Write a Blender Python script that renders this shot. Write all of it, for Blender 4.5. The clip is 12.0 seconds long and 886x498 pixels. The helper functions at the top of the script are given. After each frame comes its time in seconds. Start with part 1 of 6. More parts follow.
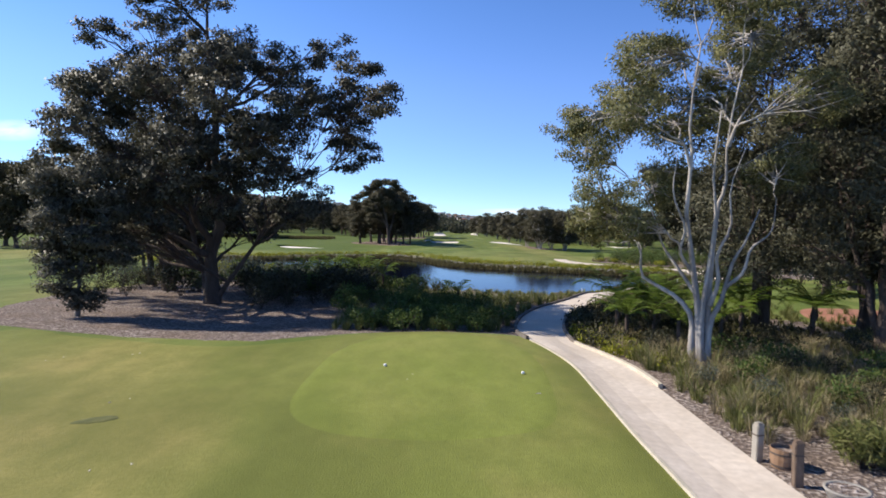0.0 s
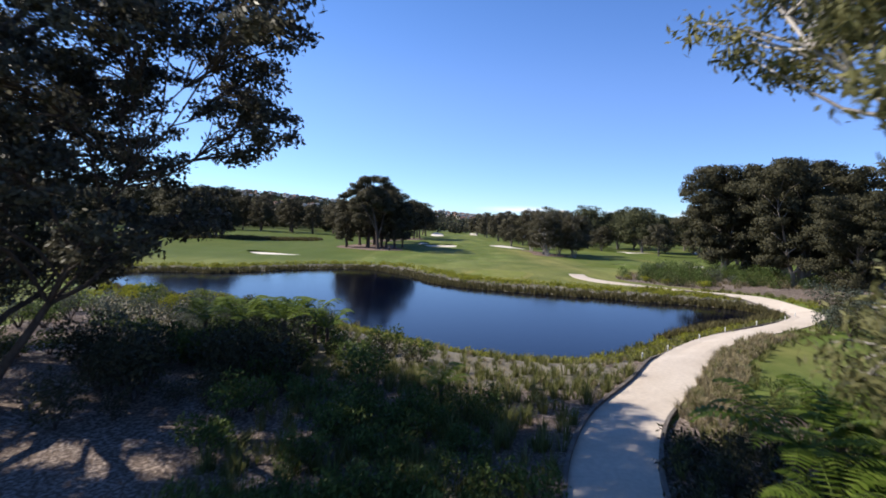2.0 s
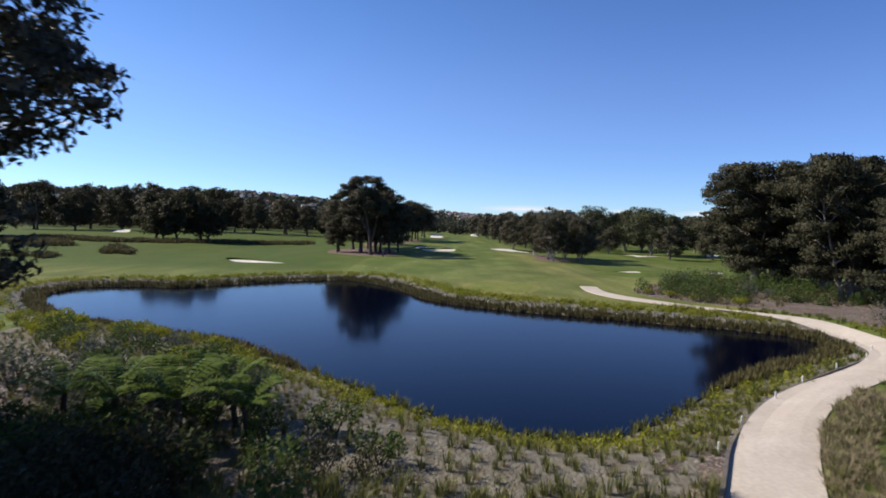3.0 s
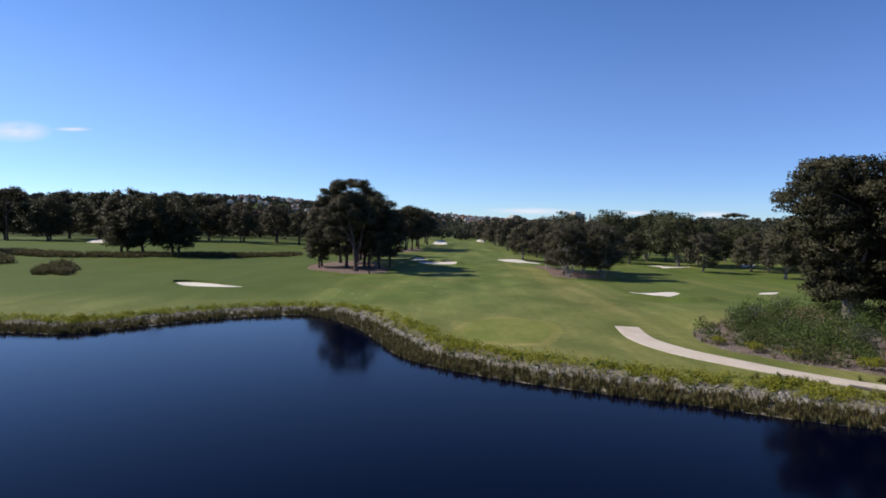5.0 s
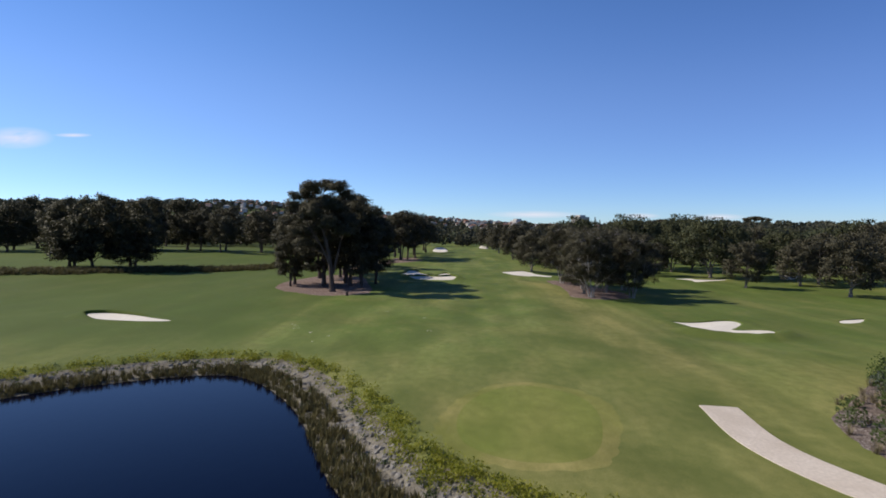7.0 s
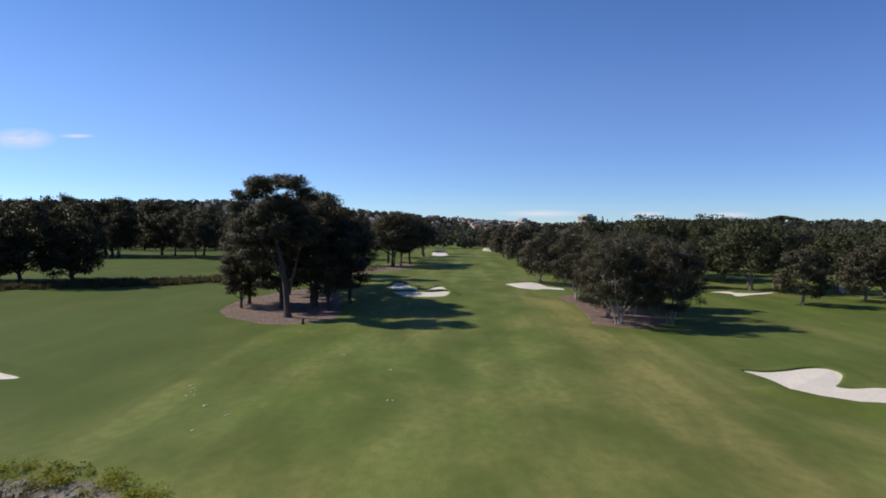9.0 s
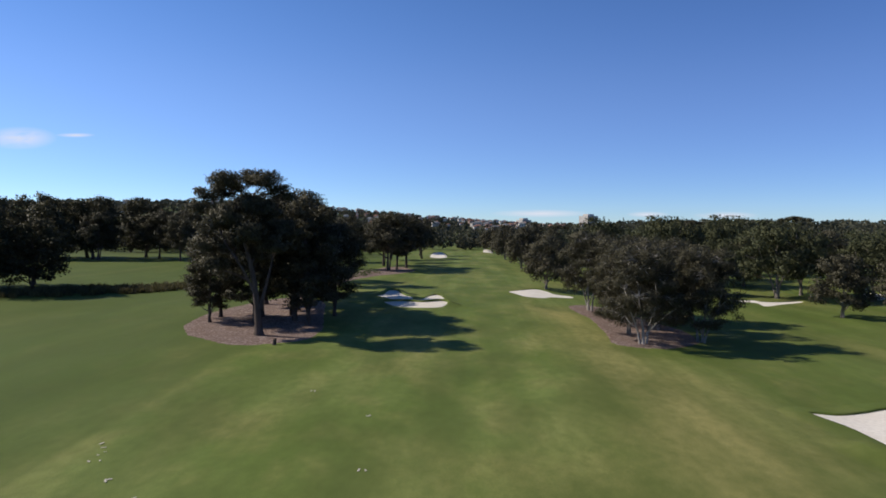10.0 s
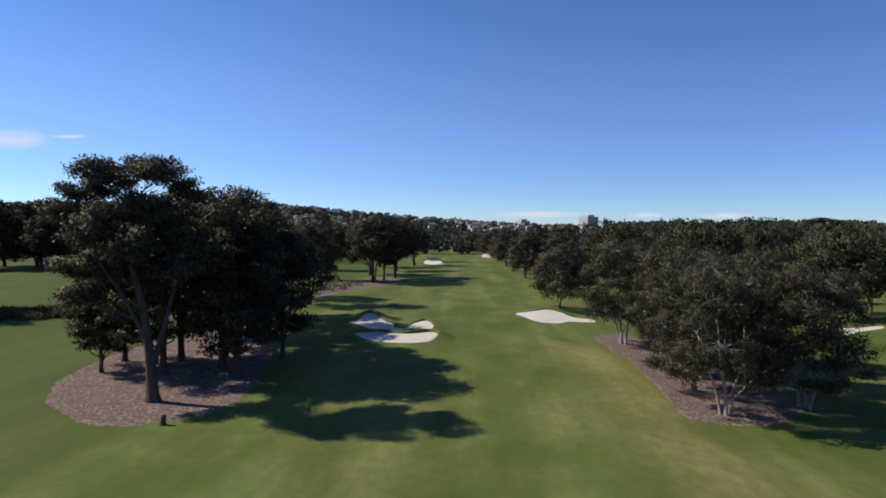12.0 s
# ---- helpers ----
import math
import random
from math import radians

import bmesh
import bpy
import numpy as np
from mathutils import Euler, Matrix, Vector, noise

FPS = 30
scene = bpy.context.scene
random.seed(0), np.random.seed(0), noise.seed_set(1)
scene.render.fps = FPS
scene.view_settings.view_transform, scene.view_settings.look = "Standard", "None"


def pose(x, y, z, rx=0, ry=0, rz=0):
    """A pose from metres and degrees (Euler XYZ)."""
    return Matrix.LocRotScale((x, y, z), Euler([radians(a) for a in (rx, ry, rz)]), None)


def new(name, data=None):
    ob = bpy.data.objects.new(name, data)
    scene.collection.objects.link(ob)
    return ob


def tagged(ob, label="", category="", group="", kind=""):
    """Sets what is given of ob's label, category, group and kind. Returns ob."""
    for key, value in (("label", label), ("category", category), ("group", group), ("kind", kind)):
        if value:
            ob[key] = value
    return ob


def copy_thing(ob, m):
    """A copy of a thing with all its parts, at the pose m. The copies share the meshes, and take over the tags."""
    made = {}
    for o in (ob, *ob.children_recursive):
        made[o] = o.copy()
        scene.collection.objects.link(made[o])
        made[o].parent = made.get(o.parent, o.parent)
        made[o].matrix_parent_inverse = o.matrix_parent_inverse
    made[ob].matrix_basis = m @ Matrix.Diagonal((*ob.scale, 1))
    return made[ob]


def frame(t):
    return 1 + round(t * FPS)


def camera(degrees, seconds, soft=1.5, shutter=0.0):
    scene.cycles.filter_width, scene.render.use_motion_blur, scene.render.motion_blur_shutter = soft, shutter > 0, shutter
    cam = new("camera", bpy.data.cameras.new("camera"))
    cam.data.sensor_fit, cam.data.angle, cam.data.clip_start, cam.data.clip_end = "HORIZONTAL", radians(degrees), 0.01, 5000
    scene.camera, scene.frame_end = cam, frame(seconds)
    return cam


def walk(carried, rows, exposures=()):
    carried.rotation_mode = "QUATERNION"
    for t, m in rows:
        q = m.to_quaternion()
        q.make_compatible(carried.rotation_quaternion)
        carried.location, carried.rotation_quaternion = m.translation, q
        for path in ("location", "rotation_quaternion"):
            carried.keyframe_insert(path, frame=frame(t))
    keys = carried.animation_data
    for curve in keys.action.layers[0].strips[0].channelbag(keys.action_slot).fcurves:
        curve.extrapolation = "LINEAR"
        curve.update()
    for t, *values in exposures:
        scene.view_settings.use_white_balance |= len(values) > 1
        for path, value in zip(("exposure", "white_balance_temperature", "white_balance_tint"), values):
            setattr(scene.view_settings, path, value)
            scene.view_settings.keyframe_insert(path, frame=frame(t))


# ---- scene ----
cam = camera(70.5, 12.0, 1.7, 0.25)
METRES, EYE, TILT, LEAN, TURN = 150.0, 5.5, -2.1, -0.9, 0.0
ROWS = [
    (0.0, 0.0, 0.0, 0.0, -0.0, 0.0, -0.0),
    (0.5, 0.0013, 0.0263, 0.0024, -0.06, 0.05, -0.15),
    (1.0, 0.0032, 0.0621, 0.0073, -0.07, -0.01, -0.37),
    (1.5, 0.0054, 0.0997, 0.0119, -0.11, -0.1, -0.5),
    (2.0, 0.0074, 0.1424, 0.0165, -0.07, -0.26, -0.49),
    (2.5, 0.0103, 0.1817, 0.0211, -0.03, -0.29, -0.42),
    (3.0, 0.0142, 0.2237, 0.0262, 0.05, -0.3, -0.23),
    (5.0, 0.0309, 0.3887, 0.0441, 0.82, -0.07, 0.22),
    (5.5, 0.0336, 0.4293, 0.0488, 1.01, -0.0, 0.38),
    (6.0, 0.0351, 0.473, 0.0523, 1.15, 0.08, 0.51),
    (6.5, 0.0359, 0.5147, 0.0544, 1.08, 0.15, 0.57),
    (7.0, 0.0386, 0.5598, 0.058, 1.07, 0.29, 0.55),
    (9.0, 0.0557, 0.7323, 0.0727, 1.6, 0.22, 0.77),
    (9.5, 0.057, 0.7728, 0.076, 1.65, 0.19, 0.77),
    (10.0, 0.0568, 0.8176, 0.0793, 1.6, 0.21, 0.71),
    (10.5, 0.0566, 0.8592, 0.0826, 1.55, 0.36, 0.73),
    (11.0, 0.057, 0.9042, 0.0861, 1.43, 0.41, 0.71),
    (11.5, 0.0587, 0.946, 0.0889, 1.35, 0.36, 0.79),
    (12.0, 0.061, 0.9929, 0.0931, 1.42, 0.29, 0.87),
]
EXPOSURE = [(0.0, 0.5), (1.0, 0.52), (2.0, 0.45), (2.5, 0.3), (3.0, 0.1), (5.0, 0.0), (9.0, -0.15), (12.0, -0.15)]
walk(cam, [(t, pose(0, 0, EYE, TILT, LEAN, TURN) @ pose(METRES * x, METRES * y, METRES * z, 90 + pitch, roll, yaw)) for t, x, y, z, yaw, pitch, roll in ROWS], EXPOSURE)

# ---- world, sun ----
SUN_TO = Vector((-0.79, 0.17, 0.65)).normalized()
scene.view_settings.exposure = 0.0
world = bpy.data.worlds.new("sky")
scene.world = world
world.use_nodes = True
wn = world.node_tree
sky = wn.nodes.new("ShaderNodeTexSky")
sky.sky_type, sky.sun_disc = "NISHITA", False
sky.sun_elevation = math.asin(SUN_TO.z)
sky.sun_rotation = math.atan2(SUN_TO.x, SUN_TO.y) % (2 * math.pi)
sky.air_density, sky.dust_density, sky.ozone_density, sky.altitude = 0.72, 0.0, 2.0, 0
wn.nodes["Background"].inputs["Strength"].default_value = 0.15
hue = wn.nodes.new("ShaderNodeHueSaturation")
hue.inputs["Saturation"].default_value = 1.26
wn.links.new(sky.outputs[0], hue.inputs["Color"])
tint = wn.nodes.new("ShaderNodeMix")
tint.data_type, tint.blend_type = "RGBA", "MULTIPLY"
tint.inputs[0].default_value = 1.0
# the haze near the horizon stays a pale blue
tco, sxyz, low, hz = (wn.nodes.new(n) for n in ("ShaderNodeTexCoord", "ShaderNodeSeparateXYZ", "ShaderNodeMapRange", "ShaderNodeMix"))
wn.links.new(tco.outputs["Generated"], sxyz.inputs[0])
wn.links.new(sxyz.outputs[2], low.inputs["Value"])
low.interpolation_type = "SMOOTHSTEP"
low.inputs["From Min"].default_value, low.inputs["From Max"].default_value = 0.0, 0.24
hz.data_type = "RGBA"
hz.inputs[6].default_value, hz.inputs[7].default_value = (0.58, 0.74, 1.0, 1), (1.24, 0.98, 1.09, 1)
wn.links.new(low.outputs[0], hz.inputs[0])
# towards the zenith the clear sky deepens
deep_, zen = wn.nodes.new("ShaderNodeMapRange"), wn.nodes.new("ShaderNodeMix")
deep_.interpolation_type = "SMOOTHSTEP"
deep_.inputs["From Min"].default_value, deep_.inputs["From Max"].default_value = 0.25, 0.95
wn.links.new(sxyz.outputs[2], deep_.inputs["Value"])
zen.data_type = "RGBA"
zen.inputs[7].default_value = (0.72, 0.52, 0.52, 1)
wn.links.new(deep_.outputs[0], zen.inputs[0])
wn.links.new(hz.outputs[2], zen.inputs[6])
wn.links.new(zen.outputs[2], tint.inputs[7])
wn.links.new(hue.outputs[0], tint.inputs[6])
# the sky pales towards the sun and deepens away from it
toward, spread_, side = wn.nodes.new("ShaderNodeVectorMath"), wn.nodes.new("ShaderNodeMapRange"), wn.nodes.new("ShaderNodeMix")
toward.operation = "DOT_PRODUCT"
toward.inputs[1].default_value = SUN_TO
wn.links.new(tco.outputs["Generated"], toward.inputs[0])
wn.links.new(toward.outputs["Value"], spread_.inputs["Value"])
spread_.interpolation_type = "SMOOTHSTEP"
spread_.inputs["From Min"].default_value, spread_.inputs["From Max"].default_value = -0.45, 0.75
side.data_type = "RGBA"
side.inputs[6].default_value, side.inputs[7].default_value = (0.84, 0.83, 0.90, 1), (1.10, 1.05, 1.02, 1)
wn.links.new(spread_.outputs[0], side.inputs[0])
final = wn.nodes.new("ShaderNodeMix")
final.data_type, final.blend_type = "RGBA", "MULTIPLY"
final.inputs[0].default_value = 1.0
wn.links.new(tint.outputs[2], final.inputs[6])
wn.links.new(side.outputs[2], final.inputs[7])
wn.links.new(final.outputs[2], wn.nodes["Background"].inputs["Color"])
sun = new("sun", bpy.data.lights.new("sun", "SUN"))
sun.data.energy, sun.data.angle, sun.data.color = 5.0, radians(0.55), (1.0, 0.91, 0.78)
sun.matrix_world = SUN_TO.to_track_quat("Z", "Y").to_matrix().to_4x4()


# ---- materials ----
def mixer(nt, fac, a, b):
    """A colour mix node's output; a and b are colours or sockets."""
    n = nt.nodes.new("ShaderNodeMix")
    n.data_type = "RGBA"
    for i, v in ((0, fac), (6, a), (7, b)):
        if isinstance(v, bpy.types.NodeSocket):
            nt.links.new(v, n.inputs[i])
        else:
            n.inputs[i].default_value = v if i == 0 else (*v, 1)
    return n.outputs[2]


def field(nt, scale, lo=0.35, hi=0.65, detail=4.0, stretch=(1, 1, 1), turn=0.0, kind="noise"):
    """A noise over the world's metres, spread to 0..1 between lo and hi."""
    geo = nt.nodes.new("ShaderNodeNewGeometry")
    mp = nt.nodes.new("ShaderNodeMapping")
    mp.inputs["Scale"].default_value = stretch
    mp.inputs["Rotation"].default_value = (0, 0, turn)
    nt.links.new(geo.outputs["Position"], mp.inputs["Vector"])
    if kind == "noise":
        t = nt.nodes.new("ShaderNodeTexNoise")
        t.inputs["Detail"].default_value = detail
        out = t.outputs["Fac"]
    else:
        t = nt.nodes.new("ShaderNodeTexVoronoi")
        out = t.outputs["Distance"]
    t.inputs["Scale"].default_value = scale
    nt.links.new(mp.outputs[0], t.inputs["Vector"])
    r = nt.nodes.new("ShaderNodeMapRange")
    r.inputs["From Min"].default_value, r.inputs["From Max"].default_value = lo, hi
    nt.links.new(out, r.inputs["Value"])
    return r.outputs[0]


def surface(name, rough=0.8, spec=0.3):
    m = bpy.data.materials.new(name)
    m.use_nodes = True
    nt = m.node_tree
    b = nt.nodes["Principled BSDF"]
    b.inputs["Roughness"].default_value = rough
    b.inputs["Specular IOR Level"].default_value = spec
    return m, nt, b


def bumped(nt, b, height, strength, dist):
    n = nt.nodes.new("ShaderNodeBump")
    n.inputs["Strength"].default_value, n.inputs["Distance"].default_value = strength, dist
    nt.links.new(height, n.inputs["Height"])
    nt.links.new(n.outputs[0], b.inputs["Normal"])


def plain(name, a, b_, scale=3.0, rough=0.8, bump=0.3, dist=0.02, fine=None, spec=0.3, stretch=(1, 1, 1)):
    """Two colours mixed by a coarse and a fine noise, with relief."""
    m, nt, b = surface(name, rough, spec)
    c = mixer(nt, field(nt, scale, stretch=stretch), a, b_)
    f = field(nt, fine or scale * 9, 0.3, 0.7, stretch=stretch)
    dark = tuple(v * 0.7 for v in a)
    k = nt.nodes.new("ShaderNodeMath")
    k.operation = "MULTIPLY"
    k.inputs[1].default_value = 0.5
    nt.links.new(f, k.inputs[0])
    c = mixer(nt, k.outputs[0], c, dark)
    nt.links.new(c, b.inputs["Base Color"])
    bumped(nt, b, f, bump, dist)
    return m


def lawn(name, a, b_, dry, dryness=0.5, stripe=0.0, zones=False):
    """Mown grass: broad patches, dry and worn streaks along the mowing, fine mottling."""
    m, nt, b = surface(name, 0.85, 0.12)

    def part_of(fac, amount):
        d = nt.nodes.new("ShaderNodeMath")
        d.operation = "MULTIPLY"
        d.inputs[1].default_value = amount
        nt.links.new(fac, d.inputs[0])
        return d.outputs[0]

    c = mixer(nt, field(nt, 0.10, 0.38, 0.62, 3.0, (1, 0.45, 1), 0.15), a, b_)
    c = mixer(nt, part_of(field(nt, 0.07, 0.50, 0.70, 7.0, (1.2, 0.4, 1), -0.12), dryness), c, dry)
    c = mixer(nt, part_of(field(nt, 0.24, 0.48, 0.72, 4.0, (1, 0.6, 1), 0.3), dryness * 0.7), c, dry)
    deep = tuple(v * 0.55 for v in a)
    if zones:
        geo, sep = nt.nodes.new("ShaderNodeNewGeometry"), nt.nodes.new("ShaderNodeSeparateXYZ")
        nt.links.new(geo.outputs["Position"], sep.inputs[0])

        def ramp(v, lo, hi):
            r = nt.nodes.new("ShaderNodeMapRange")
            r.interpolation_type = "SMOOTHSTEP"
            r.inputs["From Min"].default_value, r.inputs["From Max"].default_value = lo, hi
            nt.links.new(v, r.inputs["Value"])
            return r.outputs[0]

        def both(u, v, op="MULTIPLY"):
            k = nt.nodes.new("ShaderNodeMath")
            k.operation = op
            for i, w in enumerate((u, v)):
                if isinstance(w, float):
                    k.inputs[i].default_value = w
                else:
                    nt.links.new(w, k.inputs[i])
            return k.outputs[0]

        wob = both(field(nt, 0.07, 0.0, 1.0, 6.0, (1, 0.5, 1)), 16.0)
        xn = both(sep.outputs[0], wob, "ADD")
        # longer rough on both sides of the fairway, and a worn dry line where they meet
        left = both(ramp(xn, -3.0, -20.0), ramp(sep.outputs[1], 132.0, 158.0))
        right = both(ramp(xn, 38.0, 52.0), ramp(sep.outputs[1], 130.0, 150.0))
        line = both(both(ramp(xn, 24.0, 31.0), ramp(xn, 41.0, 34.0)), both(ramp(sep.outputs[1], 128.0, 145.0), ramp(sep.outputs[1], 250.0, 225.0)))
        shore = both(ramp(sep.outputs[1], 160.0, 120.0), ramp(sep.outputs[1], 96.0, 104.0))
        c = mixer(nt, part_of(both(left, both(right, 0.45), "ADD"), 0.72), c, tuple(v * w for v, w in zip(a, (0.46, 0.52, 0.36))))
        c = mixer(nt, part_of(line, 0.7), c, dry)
        # woodland floor far off: leaf litter, with the woods' shade put into the colour
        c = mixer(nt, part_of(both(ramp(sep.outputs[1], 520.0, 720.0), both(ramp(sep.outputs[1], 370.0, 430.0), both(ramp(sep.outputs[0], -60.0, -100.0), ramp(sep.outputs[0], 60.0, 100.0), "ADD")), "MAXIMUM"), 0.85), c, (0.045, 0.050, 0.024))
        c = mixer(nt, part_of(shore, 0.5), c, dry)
    c = mixer(nt, part_of(field(nt, 0.15, 0.46, 0.66, 5.0, (1, 0.5, 1), 0.5), 0.6), c, deep)
    if stripe:
        c = mixer(nt, part_of(field(nt, 0.28, 0.42, 0.6, 2.0, (1, 0.03, 1), -0.06), stripe), c, deep)
    c = mixer(nt, part_of(field(nt, 1.3, 0.35, 0.75, 8.0, (1, 0.6, 1)), 0.45), c, deep)
    c = mixer(nt, part_of(field(nt, 9.0, 0.3, 0.75, 6.0), 0.4), c, deep)
    nt.links.new(c, b.inputs["Base Color"])
    bumped(nt, b, field(nt, 24, 0.2, 0.8, 6.0), 0.5, 0.03)
    b.inputs["Sheen Weight"].default_value, b.inputs["Sheen Roughness"].default_value = 0.05, 0.45
    b.inputs["Sheen Tint"].default_value = (0.62, 0.62, 0.22, 1)
    return m


def leafy(name, a, b_, through_=0.25, rough=0.6, spec=0.15):
    """Leaves: a colour of its own for each leaf, some light shining through."""
    m, nt, b = surface(name, rough, spec)
    geo = nt.nodes.new("ShaderNodeNewGeometry")
    c = mixer(nt, geo.outputs["Random Per Island"], a, b_)
    oi = nt.nodes.new("ShaderNodeObjectInfo")
    k = nt.nodes.new("ShaderNodeMath")
    k.operation = "MULTIPLY"
    k.inputs[1].default_value = 0.35
    nt.links.new(oi.outputs["Random"], k.inputs[0])
    c = mixer(nt, k.outputs[0], c, tuple(v * 0.65 for v in a))
    nt.links.new(c, b.inputs["Base Color"])
    tr = nt.nodes.new("ShaderNodeBsdfTranslucent")
    nt.links.new(c, tr.inputs["Color"])
    mx = nt.nodes.new("ShaderNodeMixShader")
    mx.inputs[0].default_value = through_
    out = nt.nodes["Material Output"]
    nt.links.new(b.outputs[0], mx.inputs[1])
    nt.links.new(tr.outputs[0], mx.inputs[2])
    nt.links.new(mx.outputs[0], out.inputs["Surface"])
    return m


M = {}
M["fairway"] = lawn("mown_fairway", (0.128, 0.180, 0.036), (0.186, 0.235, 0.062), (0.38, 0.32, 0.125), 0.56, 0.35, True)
M["tee"] = lawn("tee_lawn", (0.172, 0.20, 0.044), (0.232, 0.245, 0.065), (0.40, 0.31, 0.12), 0.8, 0.3)


def chips(name, a, b_, dark, scale):
    """Bark chips: pale and brown flecks over dark soil."""
    m, nt, b = surface(name, 0.95, 0.1)
    f = field(nt, scale, 0.46, 0.60, 3.0, (1, 1.5, 1), 0.5)
    c = mixer(nt, field(nt, 0.35, 0.35, 0.65), a, b_)
    c = mixer(nt, f, dark, c)
    g = field(nt, scale * 0.25, 0.5, 0.8, 5.0)
    c = mixer(nt, g, c, dark)
    nt.links.new(c, b.inputs["Base Color"])
    bumped(nt, b, f, 0.9, 0.06)
    return m


M["box"] = lawn("teeing_ground", (0.185, 0.225, 0.044), (0.23, 0.26, 0.06), (0.36, 0.32, 0.11), 0.55, 0.15)
M["stone_bowl"] = plain("pale_cast_stone", (0.27, 0.25, 0.225), (0.38, 0.36, 0.33), 5, 0.9, 0.5)
M["mulch"] = chips("bark_mulch", (0.36, 0.28, 0.23), (0.48, 0.42, 0.39), (0.13, 0.10, 0.085), 6.5)
M["pine_mulch"] = chips("red_bark_mulch", (0.31, 0.225, 0.185), (0.39, 0.315, 0.28), (0.17, 0.12, 0.10), 3.0)
M["gravel"] = plain("pale_gravel", (0.175, 0.155, 0.12), (0.29, 0.265, 0.215), 1.0, 0.95, 0.9, 0.08, 6)
M["red_earth"] = plain("red_earth", (0.32, 0.14, 0.09), (0.38, 0.19, 0.13), 0.6, 0.95)
M["concrete"] = plain("path_concrete", (0.59, 0.51, 0.43), (0.68, 0.60, 0.52), 0.5, 0.85, 0.25, 0.01, 5)
M["kerb_pale"] = plain("kerb_concrete", (0.50, 0.45, 0.36), (0.60, 0.54, 0.44), 2.0, 0.85)
M["kerb_dark"] = plain("kerb_timber", (0.13, 0.11, 0.10), (0.22, 0.20, 0.18), 3.0, 0.9)
M["sand"] = plain("bunker_sand", (0.76, 0.70, 0.61), (0.82, 0.77, 0.69), 0.4, 0.95, 0.4, 0.03, 3)
M["rock"] = plain("bank_rock", (0.19, 0.175, 0.155), (0.36, 0.34, 0.31), 0.9, 0.9, 0.8, 0.05, 8)
M["timber"] = plain("weathered_timber", (0.30, 0.27, 0.23), (0.42, 0.39, 0.34), 4, 0.9, 0.6, 0.01, 30, stretch=(1, 1, 0.15))
M["timber_brown"] = plain("brown_timber", (0.13, 0.09, 0.065), (0.22, 0.16, 0.12), 4, 0.9, 0.6, 0.01, 30, stretch=(1, 1, 0.15))
M["barrel"] = plain("barrel_oak", (0.25, 0.15, 0.09), (0.36, 0.24, 0.16), 4, 0.85, 0.5, 0.01, 30, stretch=(1, 1, 0.15))
M["iron"] = plain("rusty_iron", (0.08, 0.065, 0.055), (0.14, 0.10, 0.08), 6, 0.7)
M["white"] = plain("white_paint", (0.78, 0.78, 0.76), (0.82, 0.82, 0.80), 5, 0.6, 0.1)
M["bark_dark"] = plain("dark_bark", (0.075, 0.055, 0.045), (0.13, 0.10, 0.085), 2, 0.95, 1.0, 0.05, 12, stretch=(1, 1, 0.25))
M["bark_pale"] = plain("pale_gum_bark", (0.24, 0.215, 0.20), (0.56, 0.52, 0.485), 1.4, 0.8, 0.6, 0.03, 6, stretch=(1, 1, 0.4))
M["bark_grey"] = plain("grey_bark", (0.17, 0.145, 0.125), (0.27, 0.24, 0.21), 2, 0.95, 0.8, 0.04, 12, stretch=(1, 1, 0.3))
M["bark_gum"] = plain("blotched_pale_bark", (0.22, 0.195, 0.17), (0.48, 0.45, 0.41), 1.6, 0.85, 0.6, 0.03, 7, stretch=(1, 1, 0.4))
M["far_green"] = leafy("dark_green_leaves", (0.052, 0.060, 0.030), (0.098, 0.104, 0.052), 0.2, 0.65, 0.15)
M["gum_dark"] = leafy("gum_leaves", (0.046, 0.043, 0.025), (0.105, 0.096, 0.058), 0.22, 0.55, 0.2)
M["gum_gloss"] = leafy("glossy_gum_leaves", (0.050, 0.048, 0.032), (0.165, 0.160, 0.122), 0.3, 0.5, 0.3)
M["bed_leaf"] = leafy("grey_green_leaves", (0.060, 0.062, 0.040), (0.155, 0.152, 0.102), 0.26, 0.55, 0.2)
M["gum_pale"] = leafy("olive_gum_leaves", (0.095, 0.105, 0.045), (0.25, 0.24, 0.11), 0.34, 0.55, 0.2)
M["grey_leaf"] = leafy("grey_leaves", (0.06, 0.075, 0.055), (0.16, 0.18, 0.14))
M["she_oak"] = leafy("she_oak_needles", (0.068, 0.064, 0.041), (0.112, 0.104, 0.066), 0.22, 0.6, 0.2)
M["fig"] = leafy("fig_leaves", (0.042, 0.042, 0.023), (0.078, 0.074, 0.040), 0.2, 0.6, 0.18)
M["shrub"] = leafy("shrub_leaves", (0.05, 0.085, 0.02), (0.13, 0.17, 0.05), 0.3)
M["heath_leaf"] = leafy("heath_leaves", (0.065, 0.085, 0.026), (0.15, 0.17, 0.062), 0.3)
M["lime"] = leafy("lime_leaves", (0.19, 0.21, 0.02), (0.38, 0.37, 0.05), 0.35)
M["fern"] = leafy("fern_fronds", (0.085, 0.135, 0.018), (0.19, 0.25, 0.045), 0.32)
M["tuss"] = leafy("tussock_blades", (0.10, 0.12, 0.03), (0.26, 0.25, 0.10), 0.3, 0.6)
M["straw"] = leafy("straw_blades", (0.20, 0.165, 0.095), (0.38, 0.32, 0.20), 0.3, 0.7)
M["reed"] = leafy("reed_blades", (0.085, 0.076, 0.032), (0.185, 0.16, 0.07), 0.25, 0.7)
M["far_leaf"] = leafy("distant_leaves", (0.068, 0.070, 0.046), (0.100, 0.099, 0.064), 0.2, 0.7)

